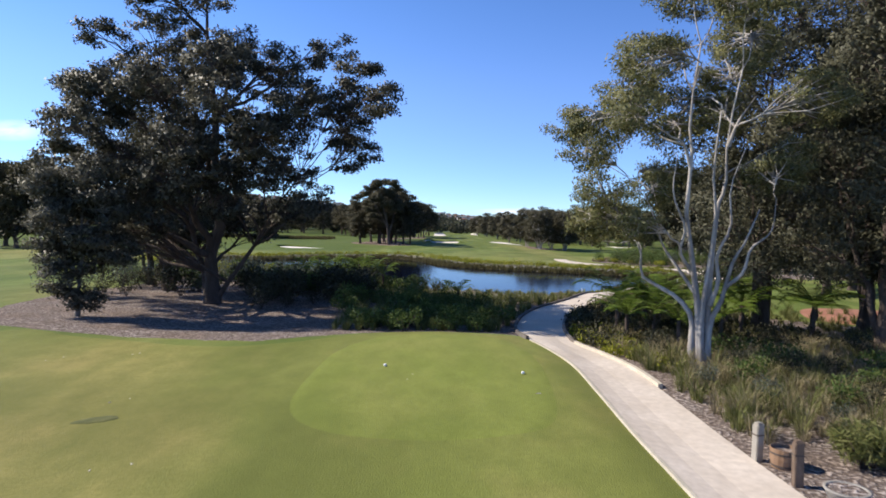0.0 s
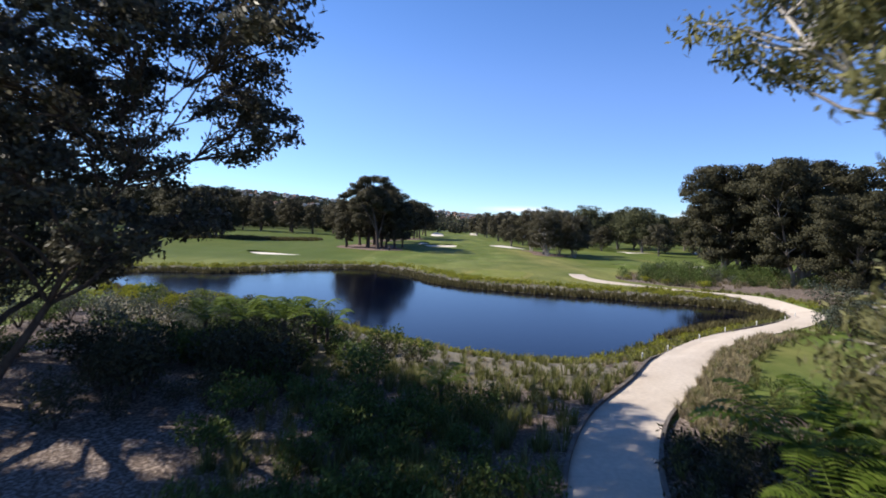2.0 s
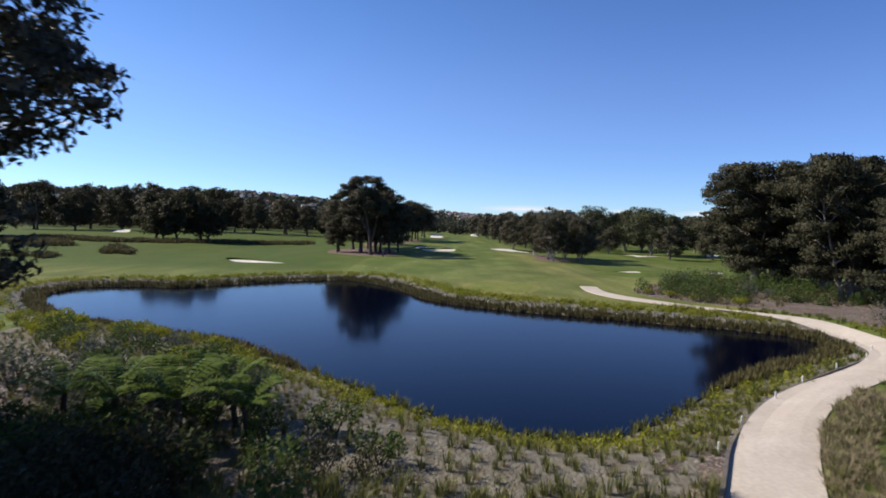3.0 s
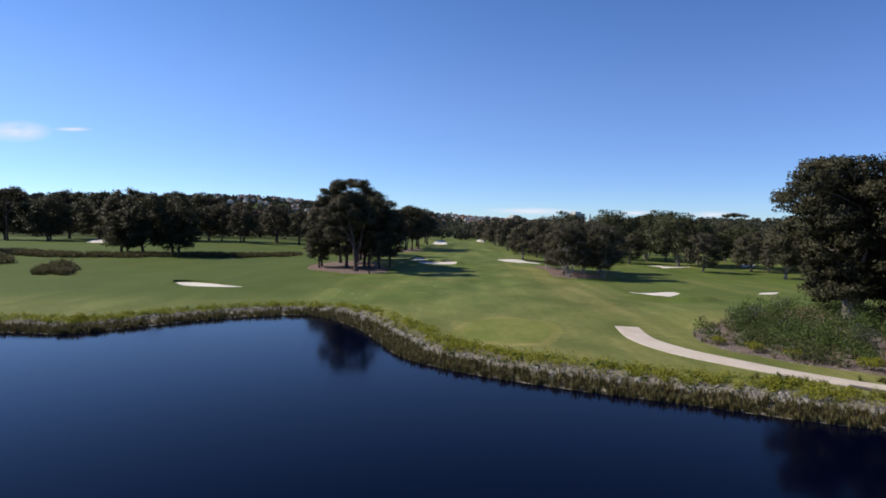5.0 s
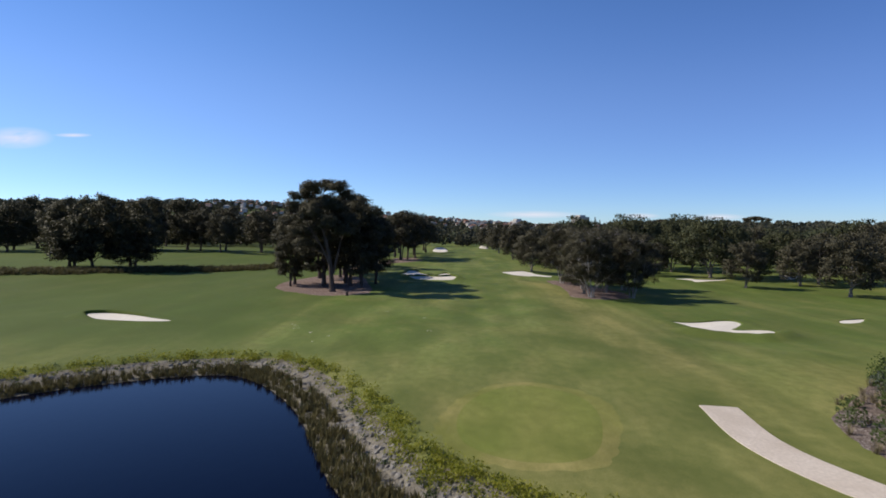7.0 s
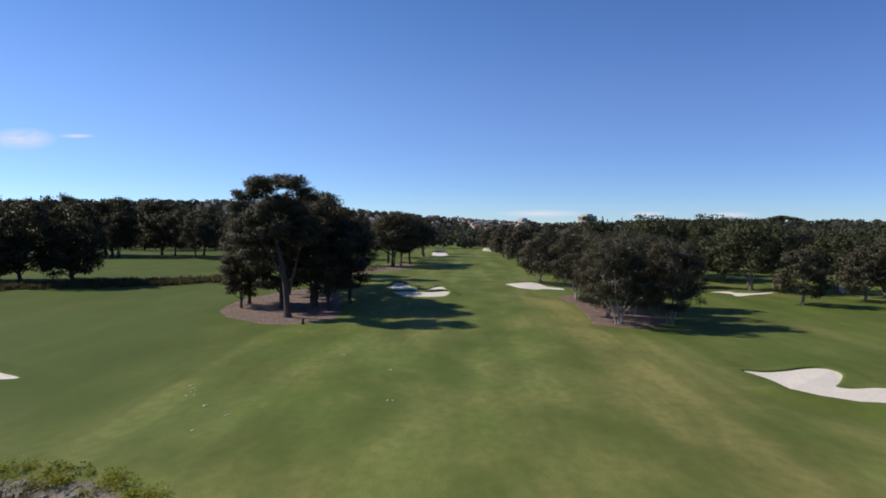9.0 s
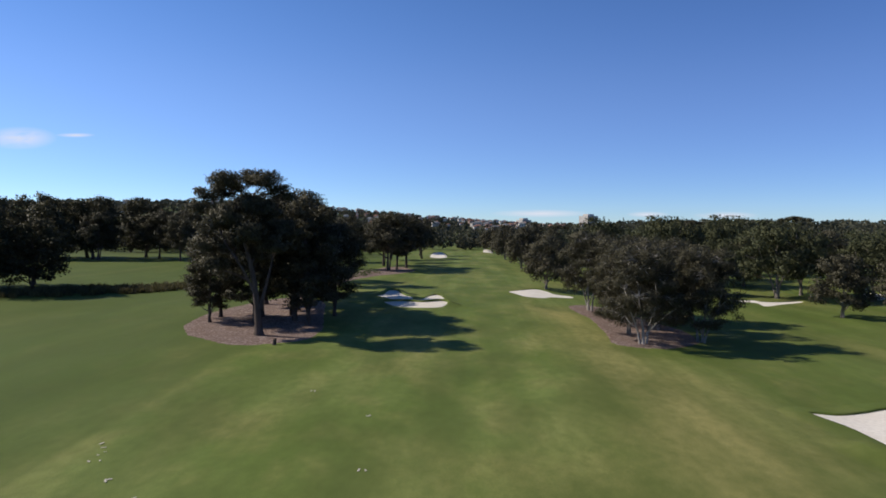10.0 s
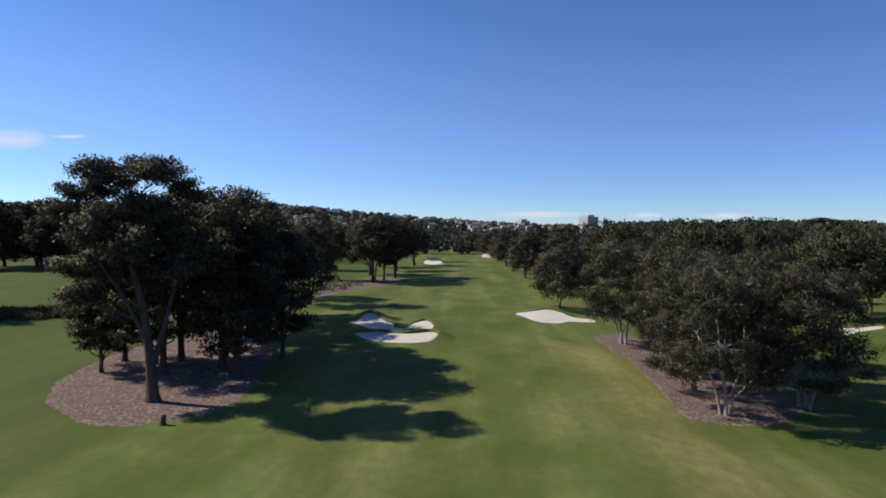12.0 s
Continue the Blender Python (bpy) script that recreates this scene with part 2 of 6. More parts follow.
water, nt, b = surface("pond_water", 0.085, 0.125)
b.inputs["Base Color"].default_value = (0.0007, 0.0014, 0.0085, 1)
b.inputs["Specular Tint"].default_value = (0.21, 0.40, 1.0, 1)
b.inputs["IOR"].default_value = 1.333
bumped(nt, b, field(nt, 1.6, 0.2, 0.8, 3.0, (1, 0.5, 1)), 0.11, 0.02)
M["water"] = water


# ---- helpers of this scene ----
def smooth(v, a, b_):
    t = np.clip((np.asarray(v, float) - a) / (b_ - a), 0, 1)
    return t * t * (3 - 2 * t)


def curve_through(pts, n, closed=False):
    """n points on a smooth curve through pts."""
    p = np.array(pts, float)
    k = len(p)
    if closed:
        q = np.vstack([p[-1], p, p[0], p[1]])
        segs = k
    else:
        q = np.vstack([2 * p[0] - p[1], p, 2 * p[-1] - p[-2]])
        segs = k - 1
    out = []
    for u in np.linspace(0, segs, n, endpoint=not closed):
        i = min(int(u), segs - 1)
        t = u - i
        a, b_, c, d = q[i], q[i + 1], q[i + 2], q[i + 3]
        out.append(0.5 * (2 * b_ + (c - a) * t + (2 * a - 5 * b_ + 4 * c - d) * t**2 + (3 * b_ - a - 3 * c + d) * t**3))
    return np.array(out)


def signed_dist(poly, x, y):
    """Distance to the outline poly; minus inside."""
    x, y = np.asarray(x, float), np.asarray(y, float)
    best = np.full(x.shape, 1e9)
    inside = np.zeros(x.shape, bool)
    for i in range(len(poly)):
        (ax, ay), (bx, by) = poly[i - 1], poly[i]
        dx, dy = bx - ax, by - ay
        t = np.clip(((x - ax) * dx + (y - ay) * dy) / (dx * dx + dy * dy + 1e-12), 0, 1)
        best = np.minimum(best, np.hypot(x - ax - t * dx, y - ay - t * dy))
        if ay != by:
            inside ^= ((ay > y) != (by > y)) & (x < ax + (y - ay) * dx / dy)
    return np.where(inside, -best, best)


def mesh(name, verts, faces, material, parent=None, smooth_=False):
    me = bpy.data.meshes.new(name)
    me.from_pydata([tuple(v) for v in verts] if not isinstance(verts, np.ndarray) else verts.tolist(), [], faces if isinstance(faces, list) else faces.tolist())
    me.materials.append(M[material])
    if smooth_:
        me.polygons.foreach_set("use_smooth", np.ones(len(me.polygons), bool))
    me.update()
    ob = new(name, me)
    if parent:
        ob.parent = parent
    return ob


def part(name, bm, material, parent, label=""):
    me = bpy.data.meshes.new(name)
    bm.to_mesh(me)
    bm.free()
    me.materials.append(M[material])
    ob = new(name, me)
    ob.parent = parent
    return tagged(ob, label)


# ---- the lie of the land ----
POND = curve_through([(-40, 101), (-47, 111), (-48, 120), (-42.5, 123.5), (-36, 123), (-31, 127.5), (-25, 134), (-17, 138.5), (-12, 137.5), (-6.5, 130),
    (-3, 122), (0, 114.5), (4.4, 109.5), (9.8, 105.7), (15.9, 102.5), (20.9, 100.1), (25.9, 97.4), (31.0, 95.0), (34.6, 92), (35.2, 88),
    (30.5, 82.2), (25.5, 78.9), (21, 74.5), (17.4, 70.2), (13.6, 65.8), (10.8, 63.4), (8.5, 62.5), (6.4, 63), (4.1, 64.3), (1.5, 66),
    (-0.7, 68.6), (-3.4, 71.6), (-7, 75.3), (-11.1, 80.4), (-15.5, 84.4), (-21.5, 87.6), (-28.3, 91.3), (-33.6, 94)], 190, True)
WATER = -1.8
HOLLOW = [(36.5, 173.5), (38.8, 173.7), (41.6, 174.7), (44.1, 175.7), (46, 175.5), (46.4, 173.4), (44.4, 170.3), (42.9, 168.4), (43.8, 167.6), (46.5, 168.2), (47.8, 167.4), (46.6, 164.6), (43.7, 161.2), (42, 160.6), (40.2, 161.0), (38.6, 162.4), (37.0, 164.6), (37.6, 166), (37.8, 167.5), (37.6, 170.4)]


def land(x, y):
    """The ground's height."""
    x, y = np.asarray(x, float), np.asarray(y, float)
    tee = 1 - smooth(np.hypot((x + 0.5) / 1.15, (y - 14) / 1.0), 16.5, 20.5)
    z = -0.5 * smooth(y, 24, 40) - 0.3 * smooth(y, 40, 90) - 0.1 * smooth(y, 90, 150)
    z = z * (1 - 0.9 * tee * smooth(5.5 - x, 0, 2.5))
    z = z - 1.4 * smooth(x, 18, 45) * smooth(y, 135, 175)
    z = z + 2.0 * smooth(-x, 45, 110) * smooth(y, 150, 240)
    z = z + 0.22 * np.sin(x * 0.09 + 1.3 + 0.6 * np.sin(y * 0.031)) * np.sin(y * 0.055 + 0.4) * smooth(y, 130, 170)
    z = z + 0.10 * np.sin(x * 0.31 + y * 0.12) * np.sin(y * 0.23 - x * 0.1) * smooth(y, 34, 50)
    z = z + 0.5 * smooth(-x, 8, 30) * (1 - smooth(y, 40, 70))
    far = smooth(y, 700, 1500)
    z = z + far * (37 * smooth(-x, -260, 500) + 12)
    z = z + 9 * smooth(x, 160, 520) * smooth(y, 350, 700) + 10 * smooth(-x, 150, 500) * smooth(y, 350, 700)
    z = z - 0.2 * smooth(x, 5.0, 6.4) * (1 - smooth(y, 30, 38))
    z = z + 0.3 * np.exp(-((x - 0.5) / 4.5) ** 2 - ((y - 27.5) / 5.5) ** 2)
    z = z + 0.75 * np.exp(-((signed_dist(HOLLOW, x, y) - 1.6) / 1.0) ** 2) * (1 - smooth(y, 164, 168.5))
    d = signed_dist(POND, x, y)
    bank = smooth(d, -0.5, 7.0)
    z = np.where(d > 7, z, WATER - 0.12 + (z - WATER + 0.12) * bank)
    return np.where(d < 0, WATER - 0.12 - np.minimum(0.35 * -d, 2.0), z)


def lz(x, y):
    return float(land(np.array([x]), np.array([y]))[0])


def steps(spans):
    out = [spans[0][0]]
    for a, b_, s0, s1 in spans:
        v = a
        while v < b_ - 1e-6:
            s = s0 + (s1 - s0) * (v - a) / (b_ - a)
            v = min(v + s, b_)
            out.append(v)
    return np.array(out)


gx = np.concatenate([-steps([(60, 2500, 3, 160)])[::-1][:-1], steps([(-60, 60, 1.0, 1.0)]), steps([(60, 2500, 3, 160)])[1:]])
gy = steps([(-600, -20, 80, 6), (-20, 8, 4, 1), (8, 150, 0.8, 0.8), (150, 290, 1.2, 1.8), (290, 4000, 4, 170)])
GX, GY = np.meshgrid(gx, gy)
GZ = land(GX, GY)
n_x, n_y = len(gx), len(gy)
idx = np.arange(n_x * n_y).reshape(n_y, n_x)
quads = np.stack([idx[:-1, :-1], idx[:-1, 1:], idx[1:, 1:], idx[1:, :-1]], -1).reshape(-1, 4)
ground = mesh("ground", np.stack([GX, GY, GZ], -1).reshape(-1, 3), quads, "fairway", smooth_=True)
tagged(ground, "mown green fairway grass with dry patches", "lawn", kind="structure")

pond = mesh("water", [(x, y, WATER) for x, y in curve_through(POND, 190, True) + 0.0], [list(range(190))], "water")
tagged(pond, "still dark blue pond reflecting sky and trees", "pond", kind="structure")


def drape(name, outline, material, lift=0.03, rings=10, n=90, dish=0.0, label="", category="", kind="structure", ragged=0.0, seed=0):
    """A patch of another surface laid on the land, inside an outline that is seen whole from its middle."""
    rng = np.random.default_rng(seed)
    p = curve_through(outline, n, True)
    c = p.mean(0)
    if ragged:
        p = p + rng.normal(0, ragged, p.shape)
    vs, fs = [(*c, lz(*c) + lift - dish)], []
    for k in range(1, rings + 1):
        s = k / rings
        q = c + (p - c) * s
        z = land(q[:, 0], q[:, 1]) + (lift if k < rings else -0.03) - dish * (1 - s * s)
        vs += [(a, b_, h) for (a, b_), h in zip(q, z)]
    for i in range(n):
        j = (i + 1) % n
        fs.append([0, 1 + i, 1 + j])
        for k in range(rings - 1):
            o = 1 + k * n
            fs.append([o + i, o + n + i, o + n + j, o + j])
    ob = mesh(name, vs, fs, material, smooth_=True)
    return tagged(ob, label, category, kind=kind)


def ribbon(name, line, widths, material, lift, label, category, thick=0.12, crown=0.0):
    """A strip along a line, with an upper face and sides down into the land."""
    line = np.array(line)
    d = np.gradient(line, axis=0)
    nrm = np.stack([d[:, 1], -d[:, 0]], -1) / np.hypot(d[:, 0], d[:, 1])[:, None]
    w = np.broadcast_to(np.asarray(widths, float), (len(line),))[:, None]
    vs, fs = [], []
    across = [(-0.5, -thick), (-0.5, 0), (-0.25, crown), (0, crown), (0.25, crown), (0.5, 0), (0.5, -thick)]
    mid = land(line[:, 0], line[:, 1])
    for s, dz in across:
        q = line + nrm * w * s
        z = np.maximum(land(q[:, 0], q[:, 1]), mid - 0.15)
        vs.append(np.stack([q[:, 0], q[:, 1], z + lift + dz], -1))
    k = len(line)
    for a in range(len(across) - 1):
        for i in range(k - 1):
            fs.append([a * k + i, a * k + i + 1, (a + 1) * k + i + 1, (a + 1) * k + i])
    fs += [[a * k for a in range(len(across))], [a * k + k - 1 for a in reversed(range(len(across)))]]
    ob = mesh(name, np.vstack(vs), fs, material)
    return tagged(ob, label, category, kind="structure")


PATH = curve_through([(6.6, -12), (6.6, 5), (6.55, 13), (6.5, 16.5), (6.55, 21), (6.5, 24.5), (6.0, 28), (5.45, 31.3), (5.55, 34.5), (6.0, 38), (7.05, 42.1), (9.05, 47.0),
    (12.25, 52.2), (15.55, 58.4), (19.25, 64.0), (23.3, 68.3), (27.9, 72.2), (32.6, 76.2), (36.4, 81.2), (38.8, 88), (38.4, 95.5), (35.5, 100.5),
    (32.5, 103.3), (29.7, 106.0), (27.2, 109.6), (24.6, 114.4), (23.2, 120), (23.9, 127.3)], 220)
PLEN = np.concatenate([[0], np.cumsum(np.hypot(*np.diff(PATH, axis=0).T))])
PWID = np.interp(PATH[:, 1], [0, 13, 25, 42, 58, 78, 96, 128], [2.5, 2.5, 2.4, 2.75, 3.05, 2.95, 2.5, 2.55])


def span(a, b_):
    """The stretch of the path between two lengths along it."""
    return (PLEN >= a) & (PLEN <= b_)


path = ribbon("path", PATH, PWID, "concrete", 0.06, "pale concrete cart path winding round the pond", "path", crown=0.015)
D_ = np.gradient(PATH, axis=0)
PNRM = np.stack([D_[:, 1], -D_[:, 0]], -1) / np.hypot(D_[:, 0], D_[:, 1])[:, None]
k = span(42.5, 128)
ribbon("kerb_1", (PATH - PNRM * (PWID / 2 + 0.08)[:, None])[k], 0.15, "kerb_dark", 0.20, "dark weathered timber kerb along the cart path", "kerb", 0.35)
k = span(0, 42.6)
ribbon("kerb_2", (PATH - PNRM * (PWID / 2 + 0.06)[:, None])[k], 0.11, "kerb_pale", 0.085, "pale flush concrete path edging beside the lawn", "kerb", 0.3)
k = span(34, 43.5)
ribbon("kerb_3", (PATH + PNRM * (PWID / 2 + 0.08)[:, None])[k], 0.16, "kerb_pale", 0.19, "pale yellowish concrete kerb beside the garden bed", "kerb", 0.35)
k = span(43.4, 62)
ribbon("kerb_4", (PATH + PNRM * (PWID / 2 + 0.08)[:, None])[k], 0.15, "kerb_dark", 0.20, "dark weathered timber kerb beside the ferns", "kerb", 0.35)

drape("lawn_tee", [(-20, 8), (-22, 20), (-21.5, 30.2), (-18.2, 29.6), (-15.2, 28.8), (-12.2, 27.9), (-9.6, 27.9), (-7.4, 28.9), (-6, 29.9), (-4.5, 31.1), (-2.4, 32.1),
    (0, 32.5), (2.2, 31.6), (4.6, 31), (5.3, 28.8), (5.7, 25.5), (5.8, 21), (5.8, 16), (5.8, 8), (5.8, -8), (-18, -8)], "tee", 0.035, 14, 150,
    label="closely mown green tee lawn", category="lawn")
drape("lawn_box", [(-4.5, 27.4), (-5.0, 22.6), (-4.8, 18.3), (-3.5, 16.1), (-1.1, 15.3), (1.7, 15.7), (3.6, 17.4), (4.2, 23.2), (3.8, 27.6), (2.2, 30.6), (-2.3, 30.9)], "box", 0.048, 12, 90,
    label="slightly paler closely cut teeing ground", category="lawn")
PAD = np.array([(7.6, 130.3), (11.2, 133.6), (15, 130.6), (15.6, 124.2), (13.5, 116.8), (9.3, 115.7), (5.9, 118.8), (5.6, 125)])
M["collar"] = lawn("dry_collar", (0.20, 0.215, 0.05), (0.25, 0.25, 0.07), (0.42, 0.35, 0.14), 0.9)
drape("lawn_collar", PAD.mean(0) + (PAD - PAD.mean(0)) * np.array([1.22, 1.1]), "collar", 0.025, 8, 70, label="drier straw-green ring of grass round the pad", category="lawn", ragged=0.12, seed=3)
drape("lawn_pad", [(7.6, 130.3), (11.2, 133.6), (15, 130.6), (15.6, 124.2), (13.5, 116.8), (9.3, 115.7), (5.9, 118.8), (5.6, 125)], "box", 0.04, 8, 60,
    label="closely mown practice pad on the fairway", category="lawn")
drape("mulch_bed_1", [(-29.5, 45.5), (-26.5, 33), (-21.5, 30.4), (-15.2, 28.9), (-9.6, 28.0), (-6, 30), (-2.4, 32.2), (2.2, 31.7), (4.9, 31.5), (5.3, 37), (7, 42), (10.8, 49.5), (15.4, 57.2), (20.4, 64.7),
    (24, 71), (21, 75), (13, 65.5), (8.5, 62.6), (3, 65), (-4, 72), (-12, 81), (-22, 88), (-30, 90), (-31, 78), (-29, 60)], "mulch", 0.03, 16, 150,
    label="grey bark mulch bed under trees", category="mulch bed", ragged=0.08)
drape("mulch_bed_2", [(7.4, 6), (7.4, 14), (7.4, 21), (7.3, 25), (6.5, 29), (6.3, 35), (8.6, 43.5), (12.8, 50), (16, 49), (18, 46), (22, 44), (27, 40), (40, 32), (44, 10), (20, 4)],
    "mulch", 0.03, 14, 120, label="brown mulch garden bed beside the cart path", category="mulch bed", ragged=0.06)
drape("mulch_bed_3", [(38, 104), (31, 110.5), (28, 116), (29, 124), (34, 130), (44, 141), (56, 149), (72, 140), (76, 100), (60, 80), (44, 84), (42, 96)], "mulch", 0.03, 14, 100,
    label="brown leaf litter under a stand of figs", category="mulch bed", ragged=0.1)
drape("mulch_bed_4", [(-27, 202), (-31, 211), (-32.5, 222), (-31, 238), (-25, 249), (-17, 240), (-12.5, 220), (-10, 207), (-10.7, 199.5), (-13.8, 196.3), (-17.8, 195), (-22.5, 197.6)],
    "pine_mulch", 0.03, 12, 90, label="reddish bark mulch island under gum trees", category="mulch bed", ragged=0.12)
drape("mulch_bed_5", [(28.4, 240), (29.0, 223), (28.0, 208), (27.2, 200.5), (30.6, 198.4), (36, 200), (41, 208), (41, 223), (37, 240), (33, 246)], "pine_mulch", 0.03, 12, 90,
    label="reddish bark mulch island under she-oaks", category="mulch bed", ragged=0.12)
drape("mulch_bed_6", [(-26, 262), (-22, 280), (-17, 300), (-8, 318), (-6, 330), (-14, 350), (-22, 330), (-30, 290)], "pine_mulch", 0.03, 10, 70,
    label="brown leaf litter under trees beside the fairway", category="mulch bed", ragged=0.15)
drape("red_earth", [(25, 42), (28, 48.5), (36, 49), (44, 46), (40, 39), (30, 39)], "red_earth", 0.05, 8, 60, label="bare red earth patch behind the ferns", category="earth")


def bank_ring(name, lo, hi, material, label, pick):
    """A strip round the pond, lo to hi metres outside its edge, where pick(x, y) holds."""
    d = np.gradient(np.vstack([POND[-1], POND, POND[0]]), axis=0)[1:-1]
    nr = np.stack([d[:, 1], -d[:, 0]], -1) / np.hypot(d[:, 0], d[:, 1])[:, None]
    area = np.sum(POND[:, 0] * np.roll(POND[:, 1], -1) - np.roll(POND[:, 0], -1) * POND[:, 1])
    nr = nr * (1 if area > 0 else -1)
    rows = 7
    rng = np.random.default_rng(5)
    wob = np.convolve(np.tile(rng.normal(0, 0.5, len(POND)), 3), np.ones(5) / 5, "same")[len(POND):2 * len(POND)]
    vs = []
    for s in np.linspace(0, 1, rows):
        q = POND + nr * (lo + (hi - lo) * s + wob * s)[:, None]
        vs.append(np.stack([q[:, 0], q[:, 1], land(q[:, 0], q[:, 1]) + (0.035 if 0 < s < 1 else -0.02)], -1))
    n, fs = len(POND), []
    for r in range(rows - 1):
        for i in range(n):
            if pick(*POND[i]):
                fs.append([r * n + i, r * n + (i + 1) % n, (r + 1) * n + (i + 1) % n, (r + 1) * n + i])
    ob = mesh(name, np.vstack(vs), fs, material, smooth_=True)
    return tagged(ob, label, "bank", kind="structure"), nr


bank, PONDN = bank_ring("bank", -0.8, 5.2, "gravel", "pale stony pond bank", lambda x, y: True)


# ---- plants ----
def leaf_quads(c, size, rng, aspect=0.35, droop=0.0, jitter=0.35, flat=0.0, corners=4):
    """A rhombic or three-cornered leaf at each of the points c."""
    n = len(c)
    u = rng.normal(0, 1, (n, 3))
    u[:, 2] = u[:, 2] * (1 - flat) - droop
    u /= np.linalg.norm(u, axis=1)[:, None] + 1e-9
    v = np.cross(u, rng.normal(0, 1, (n, 3)) + np.array([0, 0, 2.0 * flat]))
    v /= np.linalg.norm(v, axis=1)[:, None] + 1e-9
    s = size * (1 + jitter * rng.uniform(-1, 1, n))[:, None]
    if corners == 3:
        verts = np.stack([c - u * s * 0.5 - v * s * aspect * 0.5, c - u * s * 0.5 + v * s * aspect * 0.5, c + u * s * 0.5], 1).reshape(-1, 3)
        return verts, np.arange(n * 3).reshape(n, 3)
    verts = np.stack([c - u * s * 0.5, c + v * s * aspect * 0.5, c + u * s * 0.5, c - v * s * aspect * 0.5], 1).reshape(-1, 3)
    return verts, np.arange(n * 4).reshape(n, 4)


def tube(pts, radii, sides=7):
    """Vertices and faces of a tapering tube."""
    pts = np.array(pts, float)
    d = np.gradient(pts, axis=0)
    d /= np.linalg.norm(d, axis=1)[:, None] + 1e-9
    vs, fs = [], []
    for p, t, r in zip(pts, d, radii):
        a = np.cross(t, (0.3, 1, 0.2))
        a /= np.linalg.norm(a) + 1e-9
        b_ = np.cross(t, a)
        for k in range(sides):
            w = 2 * math.pi * k / sides
            vs.append(p + r * (math.cos(w) * a + math.sin(w) * b_))
    for i in range(len(pts) - 1):
        for k in range(sides):
            j = (k + 1) % sides
            fs.append([i * sides + k, i * sides + j, (i + 1) * sides + j, (i + 1) * sides + k])
    fs.append(list(range((len(pts) - 1) * sides, len(pts) * sides)))
    return vs, fs


def bent(a, b_, rng, bow=0.12, up=0.15, n=6, kink=0.02):
    """A crooked line from a to b_ that first climbs."""
    a, b_ = np.array(a, float), np.array(b_, float)
    ln = np.linalg.norm(b_ - a)
    c = (a + b_) / 2 + rng.normal(0, bow * ln, 3) + np.array([0, 0, up * ln])
    t = np.linspace(0, 1, n)[:, None]
    p = (1 - t) ** 2 * a + 2 * t * (1 - t) * c + t**2 * b_
    p[1:-1] += rng.normal(0, kink * ln, (n - 2, 3))
    return p


def join(bits):
    vs, fs, o = [], [], 0
    for v, f in bits:
        vs += [tuple(p) for p in v]
        fs += [[i + o for i in q] for q in f]
        o += len(v)
    return vs, fs


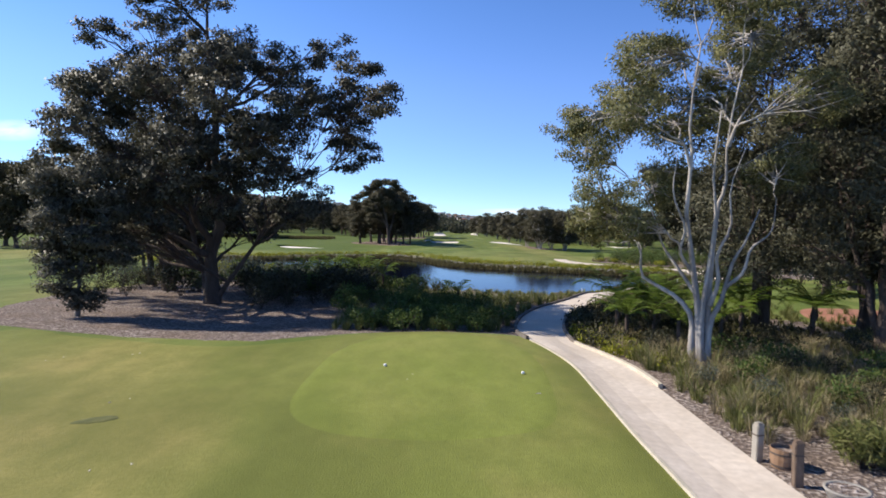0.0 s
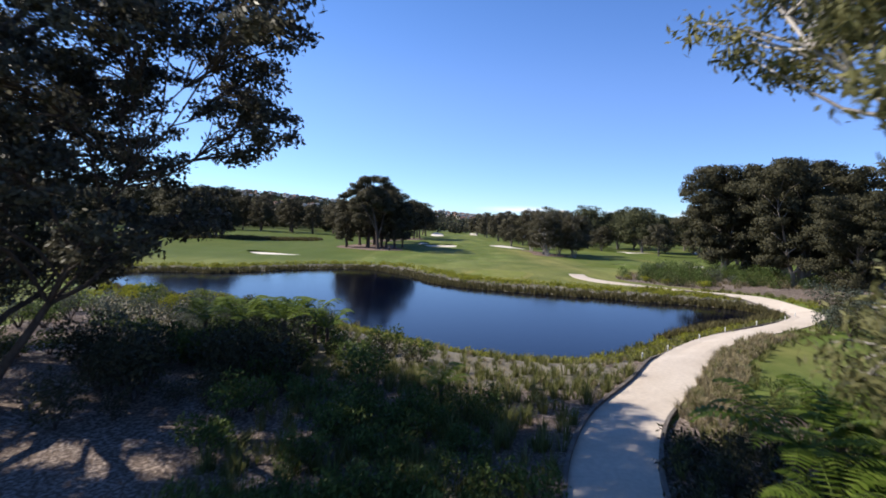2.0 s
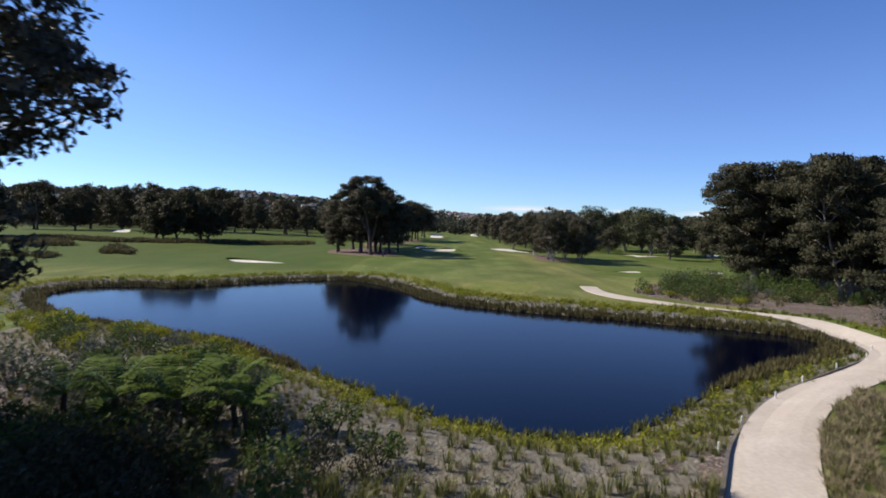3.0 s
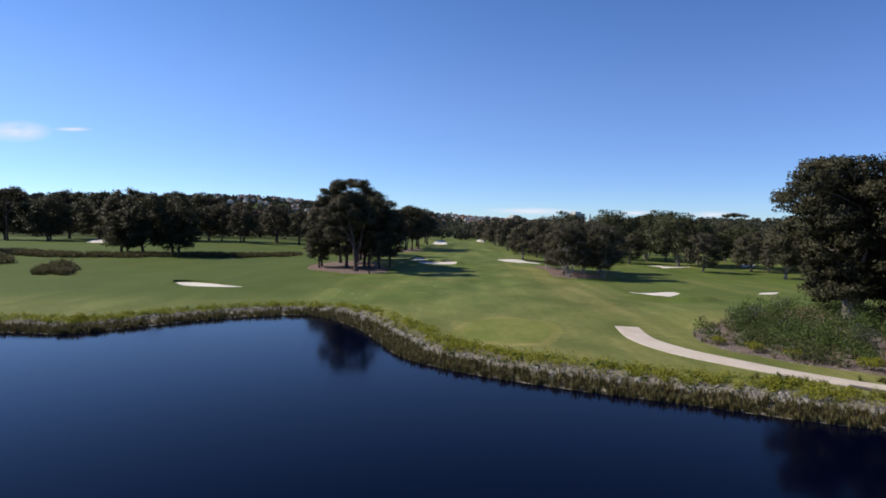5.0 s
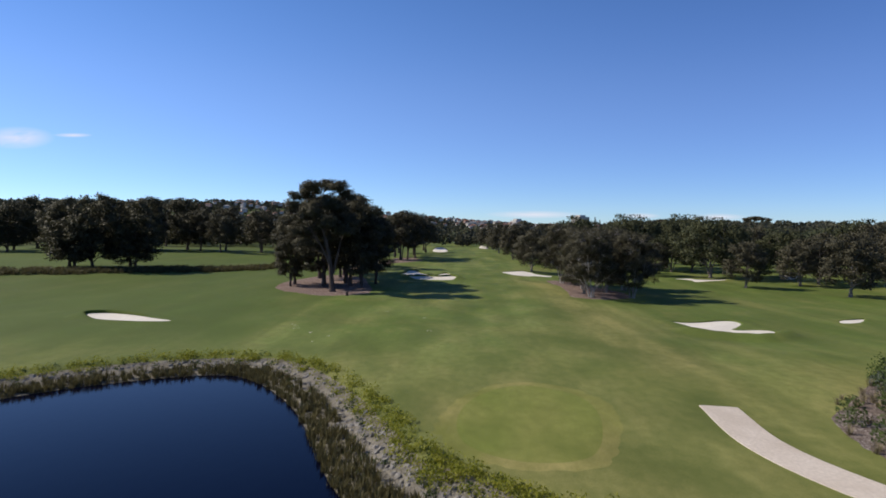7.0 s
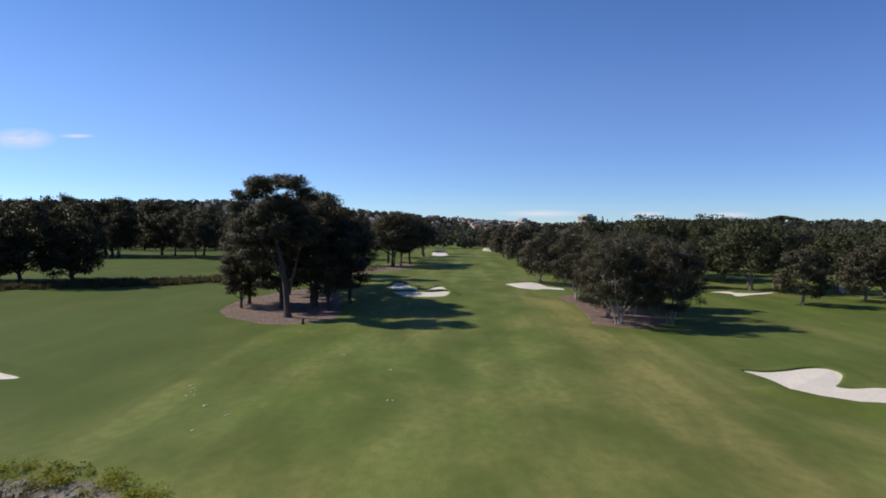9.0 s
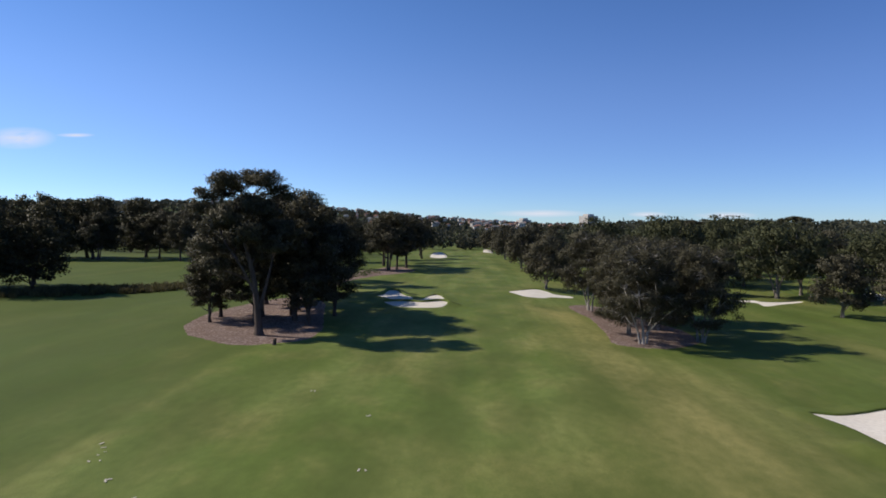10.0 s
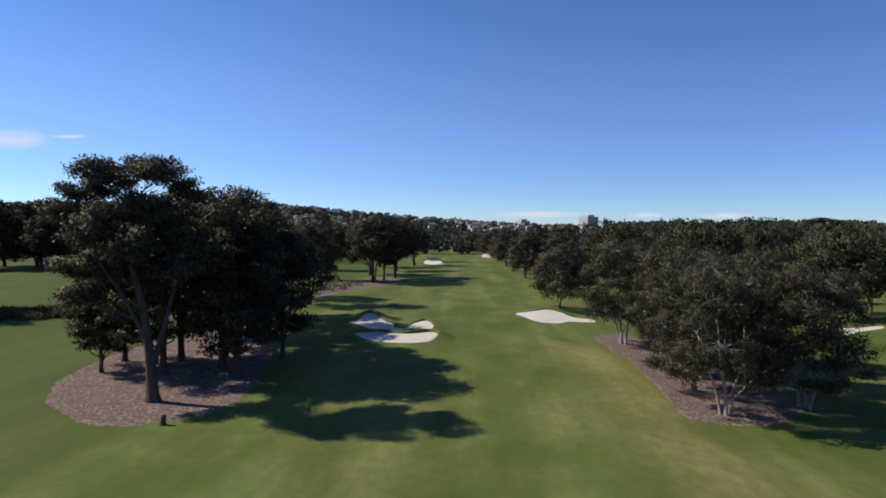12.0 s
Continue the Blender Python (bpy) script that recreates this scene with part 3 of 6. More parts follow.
def tree(name, at, stems, lobes, leaf="gum_dark", bark="bark_dark", seed=1, r0=0.4, clumps=9, leaves=90, clump_r=0.9, size=0.3, aspect=0.35, droop=0.4,
         flat=0.75, flare=1.5, fork=0.35, label="", category="tree", group="", twigs=True, limb_parts=True, hang=0.0, slope=0.6, bow=0.12, corners=3):
    """A tree: crooked stems, a limb to each lobe of the crown, twigs to clumps of leaves. lobes: x, y, z, radius from the foot."""
    rng = np.random.default_rng(seed)
    root = new(name)
    tagged(root, label, category, group)
    lobes = np.array(lobes, float)
    stem_pts = []
    bits = []
    for *line, r in stems:
        if len(line) == 5:
            p = bent((line[0], line[1], -0.25), line[2:], rng, 0.025, 0.0, 12, 0.006)
        else:
            p = curve_through(np.array(line[0], float), 14)
        k = len(p)
        rad = r * (1 - 0.82 * np.linspace(0, 1, k)) * np.array([flare, 1.12, 1.02] + [1] * (k - 3))
        bits.append(tube(p, rad, 9))
        stem_pts.append((p, rad))
    trunk = mesh("trunk", *join(bits), bark, root, True)
    leaf_c, leaf_o, twig_bits = [], [], []
    for i, (x, y, z, r) in enumerate(lobes):
        best, start, sr = 1e9, None, 0.1
        for p, rad in stem_pts:
            for q, w in zip(p[2:], rad[2:]):
                drop = z - q[2]
                cost = math.hypot(x - q[0], y - q[1]) + abs(drop - slope * math.hypot(x - q[0], y - q[1]) - fork)
                if cost < best:
                    best, start, sr = cost, q, w
        line = bent(start, (x, y, z), rng, bow, 0.08, 7)
        bit = tube(line, np.linspace(min(sr * 0.75, 0.055 * np.linalg.norm(line[-1] - line[0]) + 0.05), 0.035, 7), 6)
        if limb_parts:
            mesh("limb", *join([bit]), bark, root, True)
        else:
            twig_bits.append(bit)
        m = max(12 if twigs else 5, int(clumps * (r / lobes[:, 3].mean()) ** 2))
        dirs = rng.normal(0, 1, (m, 3))
        dirs /= np.linalg.norm(dirs, axis=1)[:, None]
        c = np.array([x, y, z]) + dirs * (r * rng.uniform(0.45, 1.0, m) ** 0.6)[:, None] * np.array([1, 1, flat])
        for q in c:
            if twigs:
                s = line[rng.integers(3, 7)]
                twig_bits.append(tube(bent(s, q, rng, 0.1, 0.05, 4), np.linspace(0.035, 0.012, 4), 4))
            kk = int(leaves * rng.uniform(0.6, 1.4))
            g = np.clip(rng.normal(0, 1, (kk, 3)), -1.9, 1.9) * np.array([clump_r, clump_r, clump_r * 0.5]) * 0.55
            g[:, 2] -= hang * rng.uniform(0, 1, kk) * clump_r
            leaf_c.append(q + g)
            leaf_o.append(0.55 * (q + g - np.array([x, y, z - 0.3 * r])) / r + 0.45 * g / clump_r)
    if twig_bits:
        tagged(mesh("twig_spray", *join(twig_bits), bark, root, True), kind="stuff")
    v, f = leaf_quads(np.vstack(leaf_c), size, rng, aspect, droop, corners=corners)
    out = np.vstack(leaf_o)
    out = out / (np.linalg.norm(out, axis=1)[:, None] + 1e-6) + rng.normal(0, 0.28, out.shape)
    out /= np.linalg.norm(out, axis=1)[:, None] + 1e-6
    q4 = v.reshape(-1, corners, 3)
    turned = np.sum(np.cross(q4[:, 1] - q4[:, 0], q4[:, -1] - q4[:, 0]) * out, 1) < 0
    q4[turned] = q4[turned][:, ::-1]
    crown = mesh("crown", q4.reshape(-1, 3), f, leaf, root)
    # leaves shade softly with the roundness of their clump
    crown.data.normals_split_custom_set_from_vertices(np.repeat(out, corners, 0).tolist())
    root.location = (at[0], at[1], lz(at[0], at[1]))
    return root


def round_lobes(rng, h, r, low, n, top=0.55):
    """Lobes of a crown h high and r wide that begins at low * h."""
    out = []
    for i in range(n):
        f = (i + 0.5) / n
        z = h * (low + (0.93 - low) * f)
        w = r * (math.sin(math.pi * (0.18 + 0.74 * f)) ** 0.7) * (0.75 if f < top else 0.6)
        a = i * 2.4 + rng.uniform(-0.5, 0.5)
        rr = w * rng.uniform(0.55, 1.0)
        out.append((rr * math.cos(a), rr * math.sin(a), z, r * rng.uniform(0.32, 0.46)))
    return out


def dome_lobes(rng, h, r, low, n, squash=0.8):
    """Lobes over a rounded dome, fuller at the shoulders, with a flat underside at low * h."""
    out = []
    zc = h * (low + (1 - low) * 0.42)
    for i in range(n):
        f = (i + 0.5) / n
        up = -0.62 + 1.56 * f
        a = i * 2.4 + rng.uniform(-0.4, 0.4)
        w = r * 0.70 * max(0.12, 1 - abs(up) ** 2.4) ** 0.5 * rng.uniform(0.72, 1.08)
        out.append((w * math.cos(a), w * math.sin(a), zc + up * (h - zc) * squash + rng.uniform(-0.4, 0.4), r * rng.uniform(0.30, 0.42)))
    return out


def shelf_lobes(rng, h, r, low, n):
    """Flat tiers of a spreading crown, widest near the top."""
    out = []
    for i in range(n):
        f = (i + 0.5) / n
        a = i * 2.4 + rng.uniform(-0.5, 0.5)
        rr = r * rng.uniform(0.35, 0.95) * (0.62 + 0.34 * f) * (1 if f < 0.85 else 0.75)
        out.append((rr * math.cos(a), rr * math.sin(a), h * (low + (0.93 - low) * f**0.8) + rng.uniform(-0.4, 0.4), r * rng.uniform(0.22, 0.34)))
    return out


def spots(x0, x1, y0, y1, n, rng, keep):
    """n random places in a rectangle where keep(x, y) holds."""
    x, y = rng.uniform(x0, x1, n * 8), rng.uniform(y0, y1, n * 8)
    ok = keep(x, y)
    return np.stack([x, y], -1)[ok][:n]


PX, PY = PATH[:, 0], PATH[:, 1]


def off_path(x, y, gap=0.35):
    d = np.min(np.hypot(x[:, None] - PX[None], y[:, None] - PY[None]), 1)
    return d > 1.5 + gap


def blades(name, p, h, n, spread, width, material, label, category, seed, lean=0.5):
    """Tufts of narrow bent blades at the places p, all in one mesh."""
    rng = np.random.default_rng(seed)
    z = land(p[:, 0], p[:, 1])
    c = np.repeat(np.column_stack([p, z]), n, 0)
    m = len(c)
    hh = np.repeat(h * rng.uniform(0.6, 1.25, len(p)), n) * rng.uniform(0.6, 1.1, m)
    a = rng.uniform(0, 2 * math.pi, m)
    o = np.stack([np.cos(a), np.sin(a), np.zeros(m)], -1)
    s = np.stack([-np.sin(a), np.cos(a), np.zeros(m)], -1) * (width * rng.uniform(0.6, 1.3, m) / 2)[:, None]
    base = c + o * (spread * rng.uniform(0, 0.5, m))[:, None]
    base[:, 2] -= 0.03
    ln = lean * rng.uniform(0.2, 1.2, m)
    mid = base + o * (hh * ln * 0.35)[:, None] + np.array([0, 0, 1.0]) * (hh * 0.62)[:, None]
    tip = base + o * (hh * ln)[:, None] + np.array([0, 0, 1.0]) * (hh * (1 - 0.25 * ln))[:, None]
    v = np.stack([base - s, base + s, mid + s * 0.8, mid - s * 0.8, tip], 1).reshape(-1, 3)
    i = np.arange(m) * 5
    f = np.stack([i, i + 1, i + 2, i + 3], -1).tolist() + np.stack([i + 3, i + 2, i + 4], -1).tolist()
    return tagged(mesh(name, v, f, material), label, category, kind="stuff")


def tufts(name, p, r, h, n, size, material, label, category, seed, aspect=0.4):
    """Low leafy bushes at the places p, all in one mesh."""
    rng = np.random.default_rng(seed)
    z = land(p[:, 0], p[:, 1])
    k = rng.uniform(0.6, 1.35, len(p))
    c = np.repeat(np.column_stack([p, z]), n, 0)
    kk = np.repeat(k, n)
    a, q = rng.uniform(0, 2 * math.pi, len(c)), np.sqrt(rng.uniform(0, 1, len(c)))
    up = rng.uniform(0.0, 1, len(c)) * np.sqrt(1 - 0.85 * q * q)
    c = c + np.stack([np.cos(a) * q * r, np.sin(a) * q * r, up * h], -1) * kk[:, None]
    v, f = leaf_quads(c, size, rng, aspect, -0.3)
    return tagged(mesh(name, v, f, material), label, category, kind="stuff")


def bush(name, at, r, h, n, size, material, seed, label, category="shrub", group="", aspect=0.4, bark="bark_dark"):
    """A shrub of its own: a few stems from the ground and lobes of leaves."""
    rng = np.random.default_rng(seed)
    root = tagged(new(name), label, category, group)
    stems, c = [], []
    for i in range(6):
        a = i * 2.4 + rng.uniform(-0.4, 0.4)
        e = (0.55 * r * math.cos(a), 0.55 * r * math.sin(a), h * rng.uniform(0.45, 0.75))
        stems.append(tube(bent((0, 0, -0.1), e, rng, 0.1, 0.1, 5), np.linspace(0.04, 0.015, 5), 5))
        g = rng.normal(0, 1, (n // 6, 3))
        g /= np.linalg.norm(g, axis=1)[:, None]
        g *= rng.uniform(0.3, 1, (n // 6, 1)) ** 0.5
        c.append(np.array(e) + g * np.array([0.52 * r, 0.52 * r, 0.42 * h]))
    mesh("woody_base", *join(stems), bark, root, True)
    c = np.vstack(c)
    c[:, 2] = np.maximum(c[:, 2], 0.05)
    v, f = leaf_quads(c, size, rng, aspect, -0.2)
    mesh("foliage", v, f, material, root)
    root.location = (at[0], at[1], lz(*at))
    return root


def spread_copies(ob, places, seed, smin=0.8, smax=1.2, dz=0.0):
    rng = np.random.default_rng(seed)
    for x, y in places:
        s = rng.uniform(smin, smax)
        copy_thing(ob, pose(x, y, lz(x, y) + dz, 0, 0, rng.uniform(0, 360)) @ Matrix.Scale(s, 4))


# the two tall gums that frame the tee
tree("gum_tree", (-16.5, 45), [(0, 0, -0.6, 0.4, 21, 0.48), (0.1, -0.2, 6.5, -1, 9.5, 0.20), (-0.2, 0.2, -4.5, 1.2, 15, 0.26)],
     [(x, 2.2 * y, z, r) for x, y, z, r in [(-5.1, 1, 19.3, 2.4), (-2, -1, 21, 2.6), (0.9, 1, 18.5, 2.4), (-9.0, 0.5, 19.6, 1.3), (-10, 1, 15.3, 2.2), (-6.2, -2, 12.5, 2.2), (-10.4, 0, 9.7, 2.3), (-8.6, 2, 6.4, 2.0),
      (4.6, 0, 17.0, 2.0), (8.1, 0.5, 18.3, 1.8), (10.4, 0, 14.3, 2.3), (7.3, -1, 14.1, 2.2), (9.7, 0.5, 11.2, 1.9), (9.2, 0.8, 12.8, 1.8), (5.0, 1, 10.0, 2.0), (2.5, -2, 7.3, 1.9), (6.5, -1, 6.9, 1.6),
      (-3.1, -2.5, 6.9, 2.0), (-5.8, 1, 8.0, 2.1), (1.7, 2.5, 13.7, 2.5), (-2, -2, 14.5, 2.6), (-2.3, 3, 10.2, 2.4), (-4.6, 2, 16.6, 2.4), (2.4, -2.5, 16.2, 2.2), (-7.0, 1.5, 17.0, 2.2), (0.5, -3, 10.8, 2.3), (-1, 0.5, 23.3, 2.4), (-4.2, -0.5, 22.6, 2.0), (-9.2, -1, 7.6, 2.2), (-11.4, 1, 12.6, 2.0), (3.6, -1, 11.6, 2.0), (-0.4, 2, 6.6, 1.9), (-5.2, -2, 9.8, 2.2), (-11, 0, 6.6, 1.9), (-7.6, -1, 15.2, 2.0), (3.5, 1, 6.2, 2.0), (6, 2, 7.8, 1.8), (1, 2, 5.4, 2.0), (-2, -3, 5.6, 2), (4.5, -2, 8.8, 2.0), (-6, -2.5, 5.4, 2.0), (-0.5, -3, 8.5, 2.2), (2.5, 0.5, 9.8, 2.2), (-3.5, 3, 13, 2.4), (0, 0, 16.5, 2.4), (-5.5, -1.5, 14.3, 2.3), (-9, 2.5, 10.5, 2.1), (2, 3, 11.5, 2.2), (-8, 1.5, 4.2, 1.8), (-4, 2.5, 4.0, 1.8), (-11.5, 1, 4.4, 1.7), (-6.5, 2, 11.0, 2.2), (-2, 1, 18.6, 2.2), (5.6, 0, 12.6, 1.9), (3, -3.2, 13.5, 2.2), (5.2, -2.8, 11.2, 2.0), (7.4, -2.3, 13.4, 2.0), (1.5, -3, 9.4, 2.0), (-6, -3.0, 11.5, 2.1), (8.8, 1.9, 12.4, 1.2), (12.6, -2.5, 13.7, 1.4), (3.0, 3.2, 18.0, 1.8), (-1.5, 3.8, 20.0, 2.0), (10.8, -1.6, 15.6, 1.4)]],
     "gum_gloss", "bark_dark", 3, corners=4, clumps=22, leaves=108, clump_r=0.60, size=0.24, aspect=0.45, label="tall dark gum tree on a mulch bed", category="gum tree")
tree("gum_tree", (10.8, 26), [([(-0.02, 0, -0.25), (-0.06, 0, 1.2), (-0.12, 0, 2.4), (-0.25, 0.05, 3.4), (-0.47, 0.1, 5.0), (-0.68, 0.15, 6.6), (-0.48, 0.2, 8.7), (-0.62, 0.2, 10.4), (-0.25, 0.2, 13.4)], 0.18),
      ([(-0.36, 0.1, -0.25), (-0.31, 0.1, 1.2), (-0.33, 0.2, 2.1), (-0.75, 0.6, 2.8), (-1.45, 1.3, 3.3), (-1.95, 1.8, 3.7), (-1.95, 2.0, 4.7), (-2.4, 2.3, 6.0)], 0.15),
      ([(0.30, -0.1, -0.25), (0.27, -0.1, 1.0), (0.38, -0.12, 2.0), (0.72, -0.15, 2.7), (0.92, -0.2, 3.5), (1.2, -0.2, 4.5), (1.62, -0.2, 5.2), (2.3, 0, 6.6)], 0.155),
      ([(0.06, -0.1, -0.25), (-0.02, -0.08, 1.2), (0.0, -0.1, 2.2), (0.13, -0.1, 3.4), (0.36, -0.1, 5.2), (0.42, -0.15, 6.6), (0.26, -0.2, 8.0), (0.5, -0.2, 10.6)], 0.16),
      ([(0.2, 0.05, -0.25), (0.24, 0.0, 1.2), (0.28, 0.0, 2.4), (0.42, 0.1, 4.7), (0.55, 0.1, 6.0), (0.66, 0.15, 6.9), (0.95, 0.2, 7.6), (0.98, 0.2, 9.6), (1.5, 0.2, 12.4)], 0.16),
      ([(-0.2, 0, 3.0), (-0.75, 0.5, 4.0), (-1.3, 1.0, 5.0), (-1.55, 1.2, 6.0), (-2.1, 1.4, 7.4)], 0.085),
      ([(-0.5, 0.2, 8.2), (-0.9, 0.1, 9.3), (-1.5, 0.05, 9.6), (-2.3, 0, 10.3)], 0.075),
      ([(1.0, 0.2, 9.2), (1.3, 0.0, 10.2), (2.1, 0.2, 11.3)], 0.09),
      ([(0.3, -0.1, 2.6), (0.55, -0.3, 3.6), (0.42, -0.4, 4.7), (0.9, -0.5, 5.9), (0.8, -0.6, 7.4), (1.3, -0.7, 9.0)], 0.10),
      ([(-0.3, 0.2, 3.9), (-0.95, 0.0, 4.8), (-0.85, -0.2, 5.8), (-1.4, -0.3, 7.2), (-1.3, -0.4, 8.8)], 0.085),
      ([(0.9, -0.2, 3.4), (1.5, -0.4, 4.0), (1.75, -0.5, 5.0), (2.5, -0.6, 5.7), (2.6, -0.7, 7.0)], 0.085)],
     [(-3.3, -0.8, 10.4, 1.3), (-4.6, 1.5, 9.2, 1.2), (-2.6, -1.0, 12.4, 1.4), (-1.4, 2.5, 13.6, 1.6), (0.4, -2.5, 14.6, 1.6), (2.2, 2.6, 13.0, 1.6), (3.6, -1.5, 11.0, 1.5), (4.4, 2.0, 9.0, 1.4),
      (-3.6, 1.4, 6.3, 1.3), (-2.9, -0.6, 5.9, 0.9), (-4.4, -0.5, 7.4, 1.1), (-0.8, 1.6, 10.2, 1.2), (1.3, 1.8, 10.8, 1.3), (3.2, 0.6, 8.2, 1.2), (0.6, 4, 11.4, 1.6), (-1.2, 3, 7.6, 1.2), (1.8, 0.2, 15.6, 1.6), (-0.6, 0.8, 15.9, 1.5), (3.3, 3.5, 14.4, 1.5),
      (-4.4, 5.4, 10.8, 1.25), (-2.2, 6.0, 11.0, 1.5), (-4.2, 3.0, 10.6, 1.1), (-3.0, 4.6, 5.7, 0.9), (-2.8, 3.6, 6.4, 1.1), (-1.5, 6.0, 13.0, 1.5), (0.6, 5.6, 8.6, 1.4), (-4.4, 1.0, 6.2, 1.0), (-2.6, 2.4, 11.4, 1.3)],
     "gum_pale", "bark_pale", 8, corners=4, clumps=22, leaves=120, clump_r=0.46, size=0.165, aspect=0.34, droop=0.8, hang=0.5, slope=0.25, bow=0.2, flare=1.25, label="pale-barked multi-stemmed gum tree beside the cart path", category="gum tree")
rng = np.random.default_rng(11)
small = tree("small_tree", (-21.2, 36.2), [(0, 0, 0.3, 0.2, 7.0, 0.14), (0.15, 0.1, -1.2, 0.1, 5.6, 0.09)],
     [(-1.6, 0, 7.6, 1.4), (0.6, 0.3, 8.4, 1.5), (1.8, -0.3, 6.4, 1.4), (-0.8, -0.6, 5.7, 1.4), (-1.9, 0.4, 4.4, 1.2), (1.2, -0.8, 4.6, 1.3), (0, 0.6, 6.8, 1.4), (-0.6, -0.5, 2.2, 1.1), (2.2, 0.3, 3.8, 1.1), (0.6, -0.4, 1.2, 0.9), (-1.2, 0.2, 3.2, 1.1), (0.2, 0.4, 3.4, 1.2)],
     "gum_gloss", "bark_grey", 12, clumps=18, leaves=150, clump_r=0.6, size=0.21, aspect=0.42, label="dark grey-leaved tree drooping to a mulch bed")

# kinds of trees that repeat
gum_a = tree("gum_tree", (-17.5, 202.8), [([(0, 0, -0.25), (-0.1, 0, 2), (-0.5, 0.1, 6), (-1.3, 0.2, 10), (-2.4, 0.2, 14), (-3.0, 0.2, 17.5)], 0.55), ([(0.1, 0, 3.4), (0.8, 0.5, 6.4), (1.4, 1.1, 9.5), (1.9, 1.5, 13)], 0.26), ([(-0.5, 0, 5.5), (-2.2, -0.4, 9), (-4.4, -0.4, 12.5), (-5.6, 0, 15.6)], 0.2)],
     [(-7.6, 0, 16.6, 1.7), (-6.4, 1, 18.4, 1.7), (-4.6, 2, 19.0, 1.9), (-3.2, -1.5, 20.0, 2.0), (-0.6, 1, 20.5, 2.0), (1.6, -1, 19.8, 1.8), (2.8, 1.5, 18.4, 1.6), (-1, 0, 17.0, 2.3), (-6.0, 1, 14.4, 1.9), (-3.4, -2, 15.4, 2.4), (1.8, 2, 14.8, 2.4), (-0.4, -2.5, 13.4, 2.3), (-4.4, 2, 11.8, 2.2), (2.6, -1, 11.8, 2.0), (-1, 2.6, 10.6, 2.2), (-5.2, -1.6, 9.4, 1.6), (-6.8, 0.4, 11.8, 1.7), (0.8, 0.5, 16.2, 2.0), (3.4, 1, 13.4, 1.8)],
     "gum_dark", "bark_dark", 21, clumps=20, leaves=150, clump_r=0.85, size=0.29, aspect=0.46, flat=0.5, fork=0.5, label="tall gum tree on a bark mulch island", category="gum tree", group="island trees", limb_parts=True)
rng = np.random.default_rng(5)
gum_b = tree("gum_tree", (-16.1, 215.3), [(0, 0, 0.6, 0.2, 15, 0.36), (0.2, 0.2, -1.6, 1, 10, 0.22), (-0.3, 0.1, 1.8, -0.6, 9, 0.18)], dome_lobes(rng, 19.4, 5.6, 0.12, 22, 0.9), "gum_dark", "bark_dark", 22, clumps=14, leaves=78, clump_r=1.0,
     size=0.37, aspect=0.52, flat=0.6, twigs=False, label="dark gum tree with a dense domed crown", category="gum tree", group="island trees")
gum_near = tree("gum_tree", (21.8, 30.5), [(0, 0, 0.4, 0.2, 14, 0.40), (0.2, 0.2, -2.2, 1, 9, 0.22), (0.1, -0.2, 2.4, -0.8, 8, 0.2)], round_lobes(rng, 19.4, 5.8, 0.20, 18), "bed_leaf", "bark_dark", 28, clumps=17, leaves=125, clump_r=0.9,
     size=0.22, aspect=0.45, droop=0.6, hang=0.4, label="tall grey-green fine-leaved tree on a mulch bed", category="tree", group="bed trees")
oak_a = tree("she_oak", (31.4, 201.8), [([(0, 0, -0.2), (-0.1, 0, 2), (-0.5, 0.1, 5), (-0.9, 0.2, 10)], 0.2), ([(0.4, 0.3, -0.2), (0.7, 0.3, 2), (1.6, 0.5, 5), (1.5, 0.5, 9.6)], 0.17), ([(-0.3, 0.2, -0.2), (-0.9, 0, 2.2), (-2.0, -0.3, 5), (-2.4, -0.4, 8)], 0.14), ([(0.2, -0.2, 1.2), (1.6, -0.5, 2.8), (3.2, -0.7, 4.2), (4.6, -0.8, 5.2)], 0.1)],
     dome_lobes(rng, 13.2, 4.9, 0.17, 20, 0.84), "she_oak", "bark_gum", 23, clumps=14, leaves=125,
     clump_r=0.72, size=0.30, aspect=0.30, droop=0.9, hang=0.8, label="grey-green she-oak on a mulch island", category="she-oak", group="she-oaks")
fig_a = tree("fig_tree", (53.5, 113), [(0, 0, 0.5, 0.3, 12, 0.6), (0.4, 0, 3, 1, 10, 0.35), (-0.4, 0.2, -4, -1, 11, 0.35)], shelf_lobes(rng, 18.4, 9.4, 0.13, 34), "fig", "bark_grey", 24, clumps=15, leaves=130, clump_r=1.0, twigs=False,
     size=0.34, aspect=0.55, droop=0.2, flat=0.42, label="broad dark evergreen tree beside the pond path", category="tree", group="pond-side trees")
oak_far = tree("fairway_tree", (28.9, 272.4), [(0, 0, 0.3, 0.2, 9, 0.3), (0.2, 0.1, -1.5, 0.8, 8, 0.2)], dome_lobes(rng, 13.0, 5.8, 0.13, 17), "she_oak", "bark_grey", 25, clumps=9, leaves=66, clump_r=1.1,
     size=0.44, aspect=0.55, droop=0.4, label="rounded evergreen tree beside the fairway", category="tree", group="fairway trees", twigs=False, limb_parts=False)
